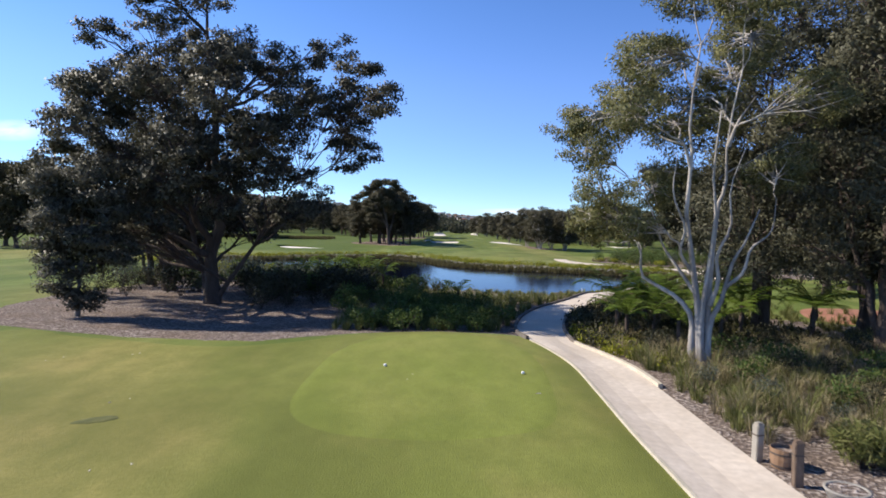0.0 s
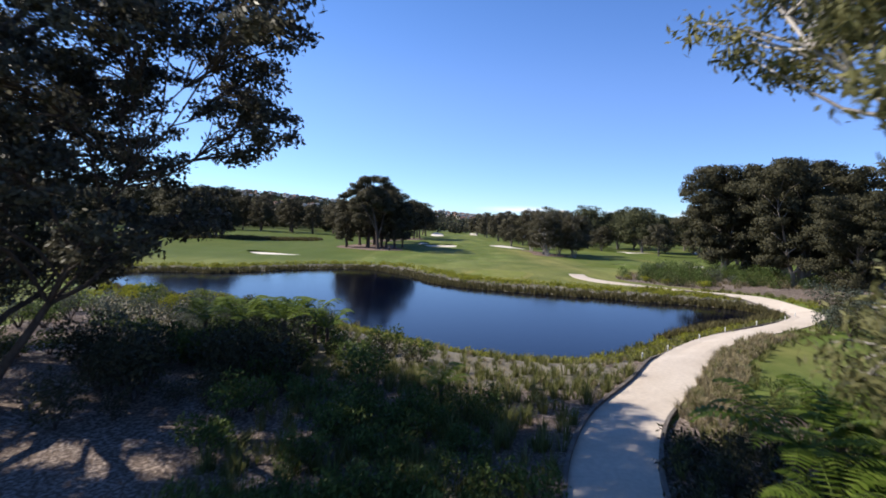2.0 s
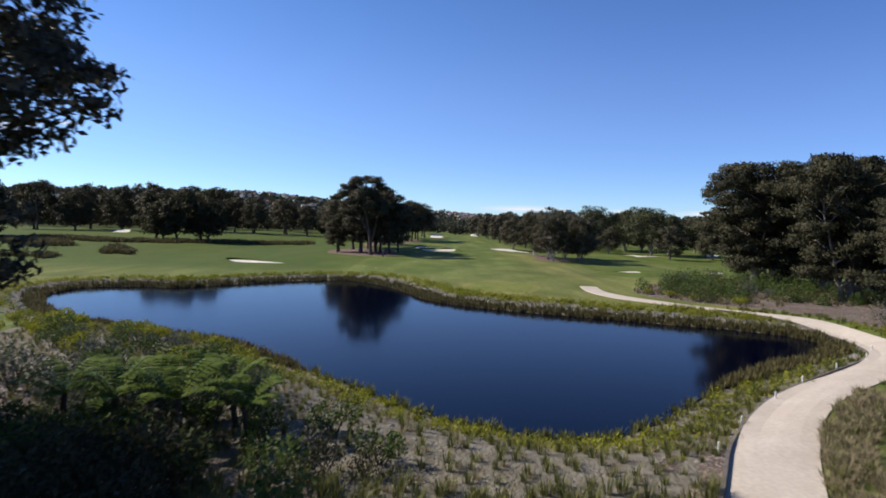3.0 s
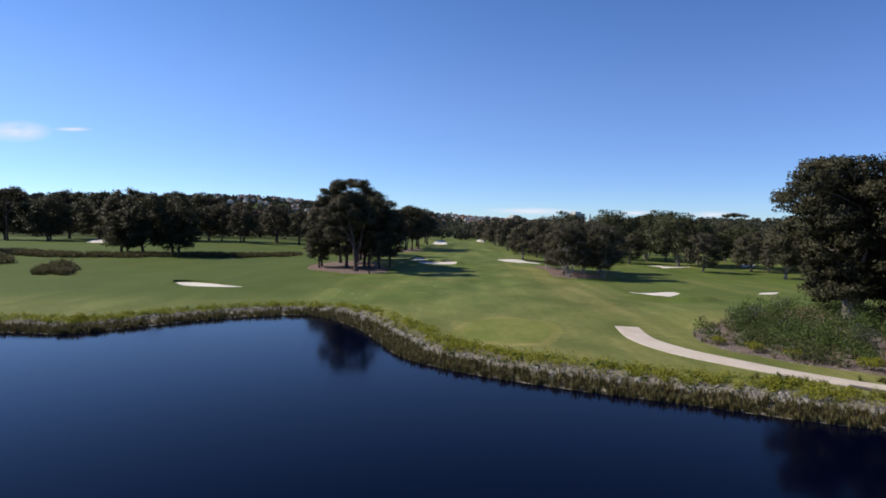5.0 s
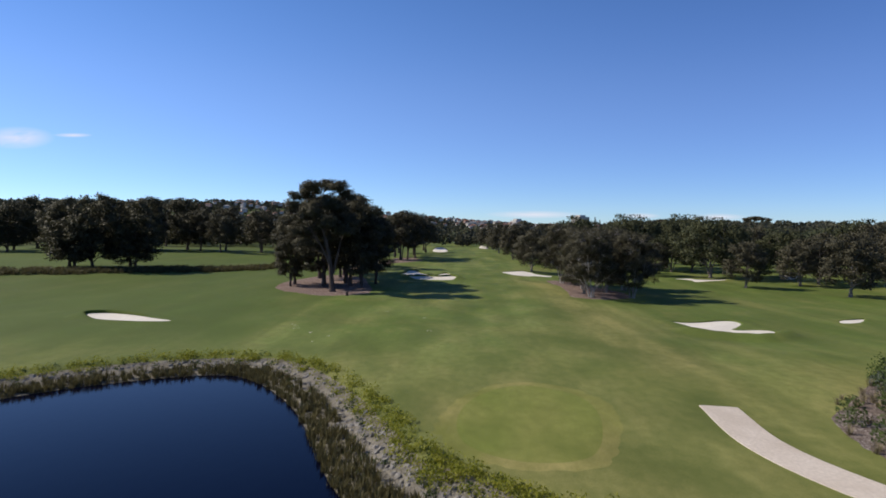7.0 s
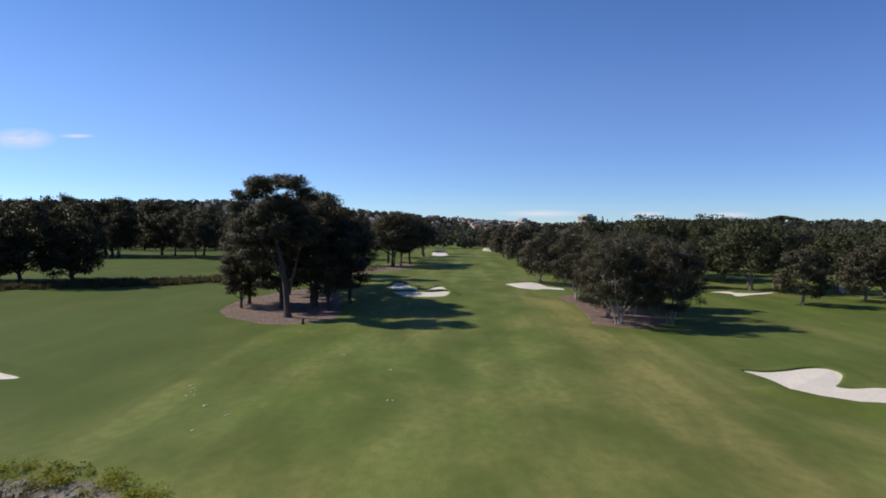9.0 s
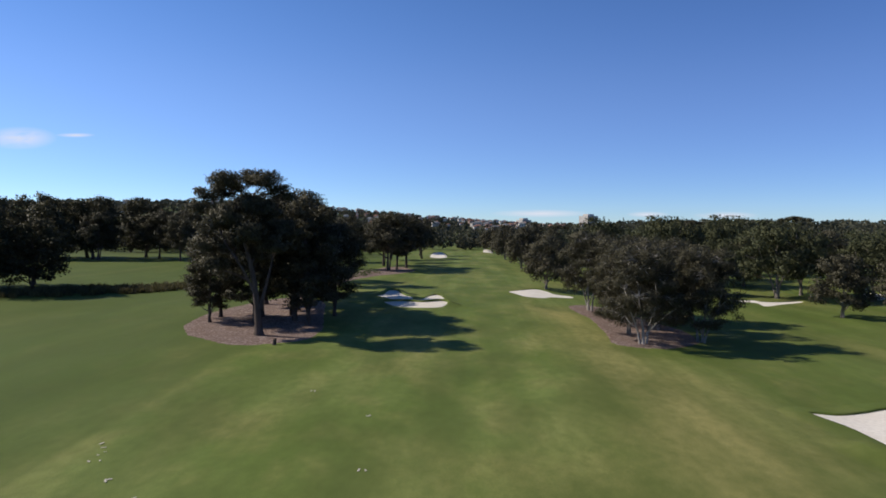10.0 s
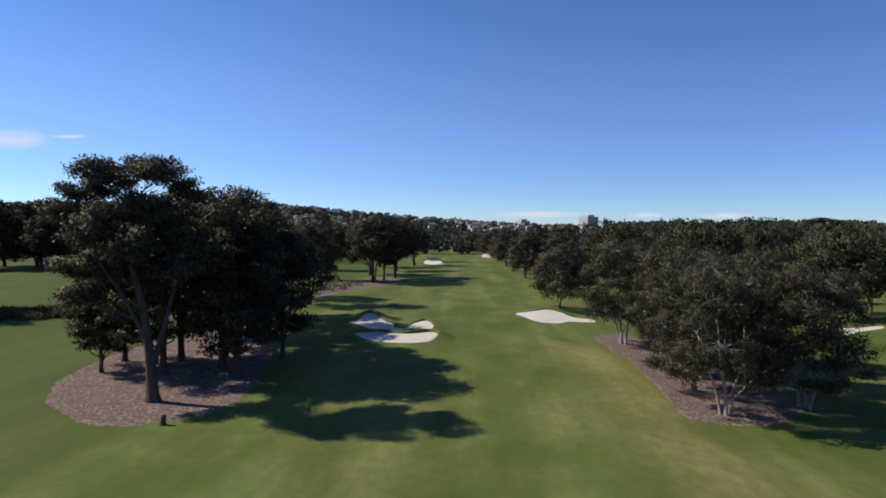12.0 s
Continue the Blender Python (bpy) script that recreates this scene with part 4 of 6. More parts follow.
oak_wide = tree("fairway_tree", (75.7, 287.3), [(0, 0, 0.3, 0.2, 8, 0.32), (0.2, 0.1, -2.5, 0.8, 8, 0.2), (0.1, -0.2, 2.6, 0.4, 7.5, 0.2)], dome_lobes(rng, 13.4, 7.2, 0.20, 19, 0.72), "far_green", "bark_grey", 35, clumps=9, leaves=66, clump_r=1.15,
     size=0.44, aspect=0.55, droop=0.3, flat=0.55, label="spreading dark green tree beside the fairway", category="tree", group="fairway trees", twigs=False, limb_parts=False)
dark_far = tree("dark_tree", (-87, 243), [(0, 0, 0.3, 0.2, 11, 0.4), (0.2, 0.1, -2, 0.8, 9, 0.25)], dome_lobes(rng, 18.0, 7.8, 0.07, 22), "fig", "bark_dark", 26, clumps=9, leaves=62, clump_r=1.4,
     size=0.54, aspect=0.6, droop=0.2, label="dense dark rounded tree at the edge of the grass", category="tree", group="dark trees", twigs=False, limb_parts=False)
far_gum = tree("distant_gum", (-20.7, 272.5), [(0, 0, 0.3, 0.2, 13, 0.35), (0.3, 0, 2, 0.3, 11, 0.22)], dome_lobes(rng, 17.5, 6.2, 0.20, 17, 0.86), "gum_dark", "bark_dark", 27, clumps=10, leaves=76, clump_r=1.2,
     size=0.46, aspect=0.5, droop=0.3, flat=0.6, label="gum tree beside the fairway", category="gum tree", group="fairway trees", twigs=False, limb_parts=False)
umbrella = tree("distant_gum", (-190, 330), [([(0, 0, -0.3), (0.2, 0, 6), (-0.3, 0, 12), (0.2, 0, 19)], 0.5), ([(0.1, 0, 11), (2.5, 0.4, 15), (5, 0.5, 18.5)], 0.24), ([(0, 0, 12), (-2.5, -0.4, 16), (-5, -0.5, 18.5)], 0.24)],
     [(7 * math.cos(k * 2.4) * q, 7 * math.sin(k * 2.4) * q, 20.5 + 1.4 * (1 - q), 2.0) for k, q in enumerate(np.linspace(0.15, 1.0, 14))], "gum_dark", "bark_dark", 37, clumps=10, leaves=60, clump_r=1.1,
     size=0.5, aspect=0.5, droop=0.2, flat=0.3, label="tall flat-topped gum standing over the woods", category="gum tree", group="flat-topped gums", twigs=False, limb_parts=False)


def put(ob, x, y, s=1.0, turn=0.0, tall=1.0):
    return copy_thing(ob, pose(x, y, lz(x, y), 0, 0, turn) @ Matrix.Diagonal((s, s, s * tall, 1)))


# island of gums, island of she-oaks
for x, y, s, a, ob in [(-28.3, 213.7, 0.60, 50, gum_b), (-28.9, 219.3, 0.80, 200, gum_b), (-21.2, 212.6, 0.98, 120, gum_b), (-22.5, 219.4, 1.04, 300, gum_b), (-18, 221, 1.06, 30, gum_b), (-13.4, 212, 0.95, 250, gum_b), (-27, 236, 0.9, 20, gum_a), (-19, 228, 0.95, 80, gum_b), (-23, 247, 1.05, 10, gum_b), (-22.5, 239, 0.95, 80, gum_b), (-24, 256, 0.95, 140, gum_b), (-11.5, 222, 0.80, 75, gum_b), (-23.4, 53.4, 1.0, 15, gum_near), (-27, 58, 0.85, 75, gum_near), (29, 37, 1.0, 310, gum_near), (27, 27, 1.0, 90, gum_near), (18.6, 36.5, 1.05, 250, gum_near), (24.5, 36, 1.0, 100, gum_near), (30, 42, 1.1, 160, gum_b), (33, 33, 1.1, 20, gum_b), (37, 60, 1.0, 60, gum_b), (44, 67, 1.1, 140, gum_b)]:
    put(ob, x, y, s, a)
for x, y, s, a in [(31.9, 210.1, 1.0, 60), (40.4, 206.2, 1.02, 130), (33.6, 221.5, 1.08, 220), (31.5, 235.9, 1.15, 300), (37.5, 216, 1.1, 20), (36, 229, 1.1, 90), (43.9, 225.6, 1.05, 170)]:
    put(oak_a, x, y, s, a)
# rows along the fairway
for x, y, s, a in [(30.5, 349.7, 1.1, 30), (34, 320, 1.05, 80), (29, 412, 1.2, 100), (37, 300, 1.1, 200), (27.2, 491, 1.5, 10), (33, 375, 1.15, 150), (30, 450, 1.35, 250), (40, 340, 1.2, 300), (45, 380, 1.3, 20), (42, 420, 1.3, 60), (46, 272, 1.0, 10),
                   (87, 269.2, 1.3, 90), (96.6, 259.2, 1.15, 180), (86.9, 213.8, 1.0, 270), (60, 300, 1.15, 45), (68, 320, 1.25, 135), (105, 290, 1.25, 225), (118, 262, 1.2, 315), (91, 240, 1.05, 60), (110, 235, 1.1, 110), (125, 285, 1.3, 10), (64, 268, 1.15, 25), (78, 262, 1.25, 140), (57, 282, 1.1, 75), (84, 292, 1.35, 310), (99, 246, 1.2, 15), (66, 300, 1.3, 160), (74, 232, 1.1, 260), (115, 250, 1.3, 85), (106, 224, 1.2, 190), (52, 318, 1.25, 220),
                   (82, 310, 1.3, 75), (96, 330, 1.35, 165), (56, 340, 1.3, 255), (70, 360, 1.4, 345), (120, 320, 1.4, 33), (140, 300, 1.4, 99), (135, 255, 1.2, 12), (100, 215, 1.0, 44), (112, 205, 1.05, 77)]:
    k = (x * 7.3 + y * 3.1) % 1
    put(oak_wide if k > 0.5 and x > 50 else oak_far, x, y, s * (0.80 + 0.27 * ((k * 5) % 1)), a, 0.84 + 0.3 * ((k * 11) % 1))
for x, y, s, a in [(-15, 325, 1.15, 40), (-10.3, 341.7, 1.15, 100), (-13, 333, 1.05, 300), (-9, 408, 1.0, 200), (-13, 372, 1.0, 260), (-20, 355, 1.1, 70), (-28, 330, 1.05, 130), (-12, 440, 1.1, 310), (-22, 395, 1.1, 20), (-27, 285, 1.0, 190)]:
    put(far_gum, x, y, s, a)
for x, y, s, a in [(-78, 247, 0.86, 80), (-96, 248, 0.97, 240), (-84, 256, 1.02, 30), (-91, 242, 0.8, 300), (-128, 352, 1.35, 40), (-143, 348, 1.4, 120), (-116, 368, 1.35, 210), (-157, 344, 1.3, 300), (-198, 340, 1.4, 10), (-185, 352, 1.2, 70), (-150, 365, 1.3, 60), (-215, 300, 1.3, 200), (-190, 375, 1.4, 260), (-172, 330, 1.1, 90)]:
    put(dark_far, x, y, s, a)
for x, y, s, a in [(-94, 350, 1.0, 130), (-80, 362, 1.1, 190), (-68, 356, 0.95, 250), (-106, 358, 1.1, 310), (-122, 345, 1.05, 20), (-57, 368, 1.05, 100), (-44, 378, 1.1, 140), (-100, 372, 1.2, 320), (-86, 380, 1.15, 10), (-62, 384, 1.1, 60), (-136, 362, 1.15, 200), (-50, 350, 0.85, 80)]:
    put(far_gum, x, y, s, a)
for x, y, s, a in [(-150, 420, 1.0, 80), (116, 420, 0.85, 40), (175, 440, 0.95, 120), (60, 460, 0.75, 10)]:
    put(umbrella, x, y, s, a)
# evergreens by the pond and behind the pale gum
for x, y, s, a in [(51.6, 133, 1.08, 70), (60, 127, 1.12, 140), (51, 96, 0.72, 210), (62, 148, 1.0, 350)]:
    put(fig_a, x, y, s, a)
for x, y, s, a in [(-96, 141, 1.15, 20), (-106, 152, 1.2, 130), (-150, 228, 1.6, 20), (-163, 240, 1.5, 90), (-139, 224, 1.1, 200), (66, 118, 1.1, 280), (67, 103, 1.1, 30)]:
    put(dark_far, x, y, s, a)


# distant woods on the slopes
def woods(name, n, x0, x1, y0, y1, size, seed, material="far_leaf", h=12, n_leaf=70, keep=None, label="distant wooded slope"):
    rng = np.random.default_rng(seed)
    p = spots(x0, x1, y0, y1, n, rng, keep or (lambda x, y: x == x))
    z = land(p[:, 0], p[:, 1])
    m = n_leaf
    c = np.repeat(np.column_stack([p, z]), m, 0)
    kk = np.repeat(rng.uniform(0.55, 1.4, len(p)), m)
    g = rng.normal(0, 1, (len(c), 3))
    g /= np.linalg.norm(g, axis=1)[:, None]
    g *= rng.uniform(0.5, 1, (len(c), 1)) ** 0.5
    g[:, 2] = np.where(g[:, 2] < 0, g[:, 2] * 0.5, g[:, 2])
    c = c + (g * np.array([h * 0.52, h * 0.52, h * 0.62]) + np.array([0, 0, h * 0.42])) * kk[:, None]
    v, f = leaf_quads(c, size, rng, 0.7, 0.0, corners=3)
    return tagged(mesh(name, v, f, material), label, "woods", kind="stuff")


woods("far_woods", 420, -420, 420, 520, 640, 2.2, 41, h=12.5, n_leaf=140, label="dark line of trees closing the fairway")
woods("far_woods", 460, -520, -40, 410, 600, 2.0, 42, "fig", h=13, n_leaf=150, label="dark woods beyond the creek")
woods("far_woods", 420, 62, 520, 330, 620, 1.9, 43, "far_green", h=11.5, n_leaf=150, label="woods beyond the fairway trees")
woods("hill_woods", 1900, -1100, 700, 760, 1650, 4.2, 44, h=11, n_leaf=84, label="suburban trees on the distant hill")


# ---- bunkers ----
def bunker(outline, rise=0.4, label="white sand bunker with a grass lip", lip=1.0, n=64):
    """Sand that climbs towards its back, and the turf lip round it."""
    root = tagged(new("bunker"), label, "bunker", "bunkers")
    p = curve_through(outline, n, True)
    c = p.mean(0)
    y0, y1 = p[:, 1].min(), p[:, 1].max()
    area = np.sum(p[:, 0] * np.roll(p[:, 1], -1) - np.roll(p[:, 0], -1) * p[:, 1])
    d = np.roll(p, -1, 0) - np.roll(p, 1, 0)
    nr = np.stack([d[:, 1], -d[:, 0]], -1) / np.hypot(d[:, 0], d[:, 1])[:, None] * (1 if area > 0 else -1)

    def lift(q):
        return rise * smooth(q[:, 1], y0 + 0.25 * (y1 - y0), y1)

    z = land(p[:, 0], p[:, 1]) + 0.05 + lift(p)
    vs, fs = [(a, b_, h) for (a, b_), h in zip(p, z)], [list(range(n))]
    mesh("sand", vs, fs, "sand", root)
    vs, fs = [], []
    back = 0.2 + 0.8 * smooth(p[:, 1], y0 + 0.3 * (y1 - y0), y1)
    for off, dz in ((-0.05, 0.02), (0.02, 0.20), (0.35, 0.22), (1.2, 0.12), (2.6, -0.02)):
        q = p + nr * off
        keep = max(0.0, 1 - off / 2.6)
        z = land(q[:, 0], q[:, 1]) + np.maximum(dz * back * lip, min(dz, 0.065)) + lift(p) * keep
        vs.append(np.stack([q[:, 0], q[:, 1], z], -1))
    for k in range(4):
        for i in range(n):
            j = (i + 1) % n
            fs.append([k * n + i, (k + 1) * n + i, (k + 1) * n + j, k * n + j])
    mesh("turf_lip", np.vstack(vs), fs, "fairway", root, True)
    return root


bunker(HOLLOW, 0.1, "large white sand bunker in the rough", n=110)
bunker([(62.6, 176.6), (64.4, 177.0), (66.4, 178.3), (68.0, 180.2), (65.6, 179.6), (63.4, 178.6)], 0.15)
bunker([(-44.6, 168.6), (-42, 169.6), (-38, 168.4), (-34, 166.2), (-30.8, 164.3), (-33.7, 163.6), (-38, 164.6), (-42, 166)], 0.25, lip=2.4)
bunker([(-8.2, 247), (-7.1, 248.7), (-6.6, 255), (-5, 255), (-2.9, 248.8), (-1, 245.8), (-0.6, 243), (1.1, 242.1), (2.2, 246.9), (3.9, 248.9), (5.2, 245.3), (5, 241.3), (3.3, 239.4), (1.8, 238), (-0.5, 238.6), (-2.9, 240), (-5.6, 243.8)], 0.45, "half-shaded white sand bunker with a grass tongue", 2.6, n=110)
bunker([(-5.6, 235.8), (-3.8, 236.8), (-1.6, 236.6), (1.3, 235.6), (2.9, 236), (4.8, 236.8), (6.1, 236), (6, 234), (4.8, 231.7), (2.3, 230.6), (-0.8, 230.9), (-3.4, 233)], 0.4, "shaded sand bunker beside the fairway", 2.2)
bunker([(19.2, 260.8), (22.6, 263.9), (25.8, 267.6), (27.9, 264.8), (29.2, 260.7), (32.5, 259.5), (32.1, 256.5), (27.7, 255.2), (25.3, 251.9), (22, 251.8), (20.3, 257.3)], 0.15)
bunker([(64.5, 253.4), (69.2, 254.6), (70.1, 252.6), (73.3, 252.6), (79.4, 255.6), (78.3, 252.7), (72.3, 249.2), (67.7, 246), (68.1, 250.5)], 0.1)
bunker([(101.3, 270), (104.5, 272.4), (106.3, 269.4), (101.4, 262.5), (99, 262.2)], 0.2)
bunker([(-6, 424), (-5, 437), (-1.5, 440), (1.5, 432), (2, 420), (-2, 418)], 1.6, "white sand bunker far down the fairway")
bunker([(22, 487), (23, 498), (26.5, 496), (27, 484)], 1.2, "white sand bunker far down the fairway")
bunker([(-150, 322), (-149, 328), (-144, 326), (-142, 319), (-146, 317)], 1.0)

# ---- plants round the pond ----
rng = np.random.default_rng(77)


def bank_spots(n, lo, hi, seed, pick=None):
    """Places between lo and hi metres outside the water's edge."""
    rng = np.random.default_rng(seed)
    u = rng.uniform(0, len(POND), n * 2)
    i = u.astype(int) % len(POND)
    t = (u - u.astype(int))[:, None]
    j = (i + 1) % len(POND)
    off = rng.uniform(lo, hi, n * 2)[:, None]
    p = POND[i] * (1 - t) + POND[j] * t + (PONDN[i] * (1 - t) + PONDN[j] * t) * off
    ok = off_path(p[:, 0], p[:, 1], 0.2) & (signed_dist(POND, p[:, 0], p[:, 1]) > lo - 0.3)
    if pick is not None:
        ok &= pick(p[:, 0], p[:, 1])
    return p[ok][:n]


def near_side(x, y):
    return y < 62 + 0.62 * np.abs(x - 8.5) + 3.0


def far_side(x, y):
    return ~near_side(x, y)


drape("planting_bed", [(-30, 91), (-20, 87), (-11, 80.5), (-4, 72.5), (3, 65.5), (8.5, 62.8), (13.5, 66), (19, 71.5), (20.5, 70), (15, 60), (10, 51.5), (4, 50), (-3, 53), (-9, 58), (-16, 63), (-24, 70), (-32, 80)],
    "gravel", 0.06, 12, 120, label="pale gravel planting bed on the near bank", category="garden bed", ragged=0.15)
blades("reeds", bank_spots(3500, 0.0, 2.3, 1, far_side), 0.76, 13, 0.5, 0.075, "reed", "brown reeds at the far water's edge", "reeds", 1, 0.35)
blades("reeds", bank_spots(450, -0.5, 0.7, 2, near_side), 0.6, 14, 0.4, 0.05, "tuss", "green reeds at the near water's edge", "reeds", 2, 0.4)
tufts("bank_plants", bank_spots(980, 3.5, 6.0, 3, far_side), 0.5, 0.62, 46, 0.17, "lime", "yellow-green low shrubs along the bank top", "shrubs", 3)
tufts("bank_plants", bank_spots(420, 1.2, 6.0, 4, far_side), 0.35, 0.35, 24, 0.2, "shrub", "sparse green plants among the bank stones", "shrubs", 4)
tufts("bank_plants", bank_spots(520, 0.4, 3.4, 5, near_side), 0.42, 0.5, 34, 0.2, "lime", "yellow-green low shrubs along the near bank", "shrubs", 5)


def path_side(x, y):
    return near_side(x, y) & (x > 11) & (y < 97)


blades("bank_grass", bank_spots(620, 0.6, 6.0, 24, path_side), 0.55, 26, 0.45, 0.04, "tuss", "lush green grass between the path and the water", "grasses", 24, 0.7)
tufts("bank_plants", bank_spots(260, 1.0, 6.0, 25, path_side), 0.45, 0.5, 36, 0.18, "lime", "bright yellow-green plants beside the path kerb", "shrubs", 25)


def stones(name, p, size, material, label, seed):
    """Angular stones lying on the bank, all in one mesh."""
    rng = np.random.default_rng(seed)
    base = np.array([(1, 0, 0), (0.3, 0.9, 0), (-0.8, 0.6, 0), (-0.9, -0.4, 0), (0.1, -1, 0), (0.45, 0.3, 0.7), (-0.35, 0.3, 0.75), (-0.05, -0.45, 0.65)])
    fs0 = [[0, 1, 5], [1, 2, 6, 5], [2, 3, 6], [3, 4, 7, 6], [4, 0, 5, 7], [5, 6, 7]]
    vs, fs = [], []
    for i, (x, y) in enumerate(p):
        a, s = rng.uniform(0, 6.28), size * rng.uniform(0.45, 1.4)
        r = np.array([[math.cos(a), -math.sin(a), 0], [math.sin(a), math.cos(a), 0], [0, 0, 0.8]])
        v = (base * rng.uniform(0.75, 1.25, base.shape) * s) @ r.T
        vs.append(v + np.array([x, y, lz(x, y) - 0.03]))
        fs += [[q + 8 * i for q in f] for f in fs0]
    return tagged(mesh(name, np.vstack(vs), fs, material), label, "stones", kind="stuff")


stones("bank_stones", bank_spots(2300, 2.0, 4.2, 6, far_side), 0.23, "rock", "grey stones lining the far pond bank", 6)
stones("bank_stones", bank_spots(350, 1.5, 7.0, 7, near_side), 0.2, "rock", "grey stones among the planted tussocks", 7)

# planted tussocks in rows on the near bank
g = np.stack(np.meshgrid(np.arange(-30, 22, 0.95), np.arange(44, 92, 1.15)), -1).reshape(-1, 2)
g = g + rng.normal(0, 0.16, g.shape)
dd = signed_dist(POND, g[:, 0], g[:, 1])
ok = (dd > 1.8) & off_path(g[:, 0], g[:, 1], 0.35) & (g[:, 1] > 50 + 0.5 * np.maximum(0, -g[:, 0] - 2)) & (g[:, 0] < 14.5 + 0.75 * (g[:, 1] - 58)) & (dd < 17)
blades("tussocks", g[ok], 0.62, 30, 0.28, 0.035, "tuss", "green and straw tussock grasses planted in rows", "grasses", 8, 0.75)
blades("tussocks", g[ok][::2] + 0.3, 0.5, 22, 0.25, 0.035, "straw", "dry straw-coloured tussock grasses", "grasses", 9, 0.8)
# long grass in the shade between tee and bank, and beside the path
p = spots(-6, 13, 34.2, 54, 620, rng, lambda x, y: off_path(x, y, 0.25) & (x < 4.4 + np.maximum(0, (y - 37)) * 0.62) & (y > 33.2 + 0.12 * np.abs(x)))
blades("long_grass", p, 0.85, 24, 0.35, 0.035, "tuss", "long tussock grass in shade below the tee", "grasses", 10, 0.6)
p = spots(7.5, 22, 10, 34, 760, rng, lambda x, y: off_path(x, y, 0.3) & (x > 8.2) & (np.hypot(x - 10.8, y - 26) > 0.8) & ~((x < 10.4) & (y < 16.5)))
blades("long_grass", p, 0.8, 28, 0.3, 0.03, "straw", "dry tussock grass in the garden bed", "grasses", 11, 0.8)
p = spots(7, 30, 12, 45, 800, rng, lambda x, y: off_path(x, y, 0.3) & (x > 7.5) & (np.hypot(x - 10.8, y - 26) > 0.8) & ~((x < 10.4) & (y < 16.5)))
blades("long_grass", p, 0.7, 26, 0.35, 0.036, "tuss", "green tussock grass in the garden bed", "grasses", 12, 0.7)
p = spots(7.2, 20, 30, 44, 330, rng, lambda x, y: off_path(x, y, 0.3) & (y < 44 - 0.25 * (x - 12)))
tufts("low_plants", p, 0.6, 0.75, 44, 0.22, "fig", "dense dark undergrowth beneath the ferns", "shrubs", 23)
p = spots(8, 15, 14.5, 27, 170, rng, lambda x, y: off_path(x, y, 0.25) & (x > 8.3) & (np.hypot(x - 10.8, y - 26) > 0.7) & ~((x < 10.2) & (y < 16.8)))
blades("long_grass", p, 0.95, 34, 0.34, 0.022, "tuss", "tall soft grass beside the path", "grasses", 21, 0.85)
blades("long_grass", p[::2] + 0.25, 1.0, 34, 0.34, 0.02, "straw", "tall feathery dry grass beside the path", "grasses", 22, 0.85)
p = spots(7, 13, 25, 36, 70, rng, lambda x, y: off_path(x, y, 0.2) & (x > 6.8) & (x < 9.3 + 0.1 * (36 - y)))
tufts("low_plants", p, 0.4, 0.5, 60, 0.17, "lime", "bright yellow-green plants along the kerb", "shrubs", 13)
p = spots(14, 45, 50, 104, 420, rng, lambda x, y: off_path(x, y, 0.2) & (np.min(np.hypot(x[:, None] - PX[None], y[:, None] - PY[None]), 1) < 4.2) & (signed_dist(POND, x, y) > 1.5))
blades("long_grass", p, 0.55, 26, 0.35, 0.04, "tuss", "tussock grass edging the path round the pond", "grasses", 14, 0.7)
p = spots(-140, -48, 150, 285, 1700, rng, lambda x, y: (np.abs(signed_dist([(-124.8, 236), (-112, 226), (-99, 222), (-88, 229), (-77, 238), (-65, 250), (-50, 273), (-64, 252), (-76, 240), (-88, 231), (-99, 224), (-112, 228)], x, y)) < 5.5)
    | ((signed_dist([(-124, 232), (-100, 219), (-79, 197), (-65, 166), (-68, 157), (-95, 170), (-130, 200)], x, y) < 0) & (np.sin(0.21 * x + 1.7 * np.sin(0.09 * y)) + np.sin(0.17 * y + 0.08 * x) > 0.35)))
blades("creek_reeds", p, 1.3, 22, 1.4, 0.12, "reed", "brown reeds and rushes along the creek", "reeds", 15, 0.6)
tufts("creek_plants", p[::2] + 0.6, 1.0, 0.9, 30, 0.4, "fig", "dull green scrub along the creek", "shrubs", 16)
p = spots(-60, -14, 150, 345, 160, rng, lambda x, y: np.abs(signed_dist([(-30, 292), (-22, 300), (-14, 322), (-17, 324), (-25, 304), (-33, 296)], x, y)) < 1.5)
tufts("hedge_plants", p, 1.3, 1.3, 40, 0.45, "shrub", "low green scrub beside the fairway", "shrubs", 17)

# single shrubs
scrub = bush("shrub", (-10, 58.5), 1.3, 2.2, 480, 0.23, "grey_leaf", 31, "grey-green shrub on the near bank", group="bank shrubs")
olive = bush("shrub", (-6.5, 46), 1.2, 1.5, 480, 0.21, "shrub", 32, "dark green shrub below the tee", group="bank shrubs")
dark = bush("shrub", (-11.5, 47), 1.5, 2.6, 660, 0.25, "fig", 33, "dense dark shrub beside the gum tree", group="bank shrubs")
limeb = bush("shrub", (-13, 70.5), 1.2, 1.3, 540, 0.23, "lime", 34, "yellow-green shrub on the near bank", group="bank shrubs")
spread_copies(scrub, spots(-32, -7, 52, 80, 30, rng, lambda x, y: (signed_dist(POND, x, y) > 6)), 51, 0.55, 1.15)
spread_copies(olive, spots(-30, 0, 44, 80, 46, rng, lambda x, y: (signed_dist(POND, x, y) > 6) & (np.hypot(x + 16.5, y - 45) > 4) & (y > 46 - 0.3 * x)), 52, 0.6, 1.2)
spread_copies(olive, spots(-7, 8, 34.5, 47, 34, rng, lambda x, y: off_path(x, y, 0.9) & (x < 2.8 + 0.6 * (y - 36))), 53, 0.5, 0.95)
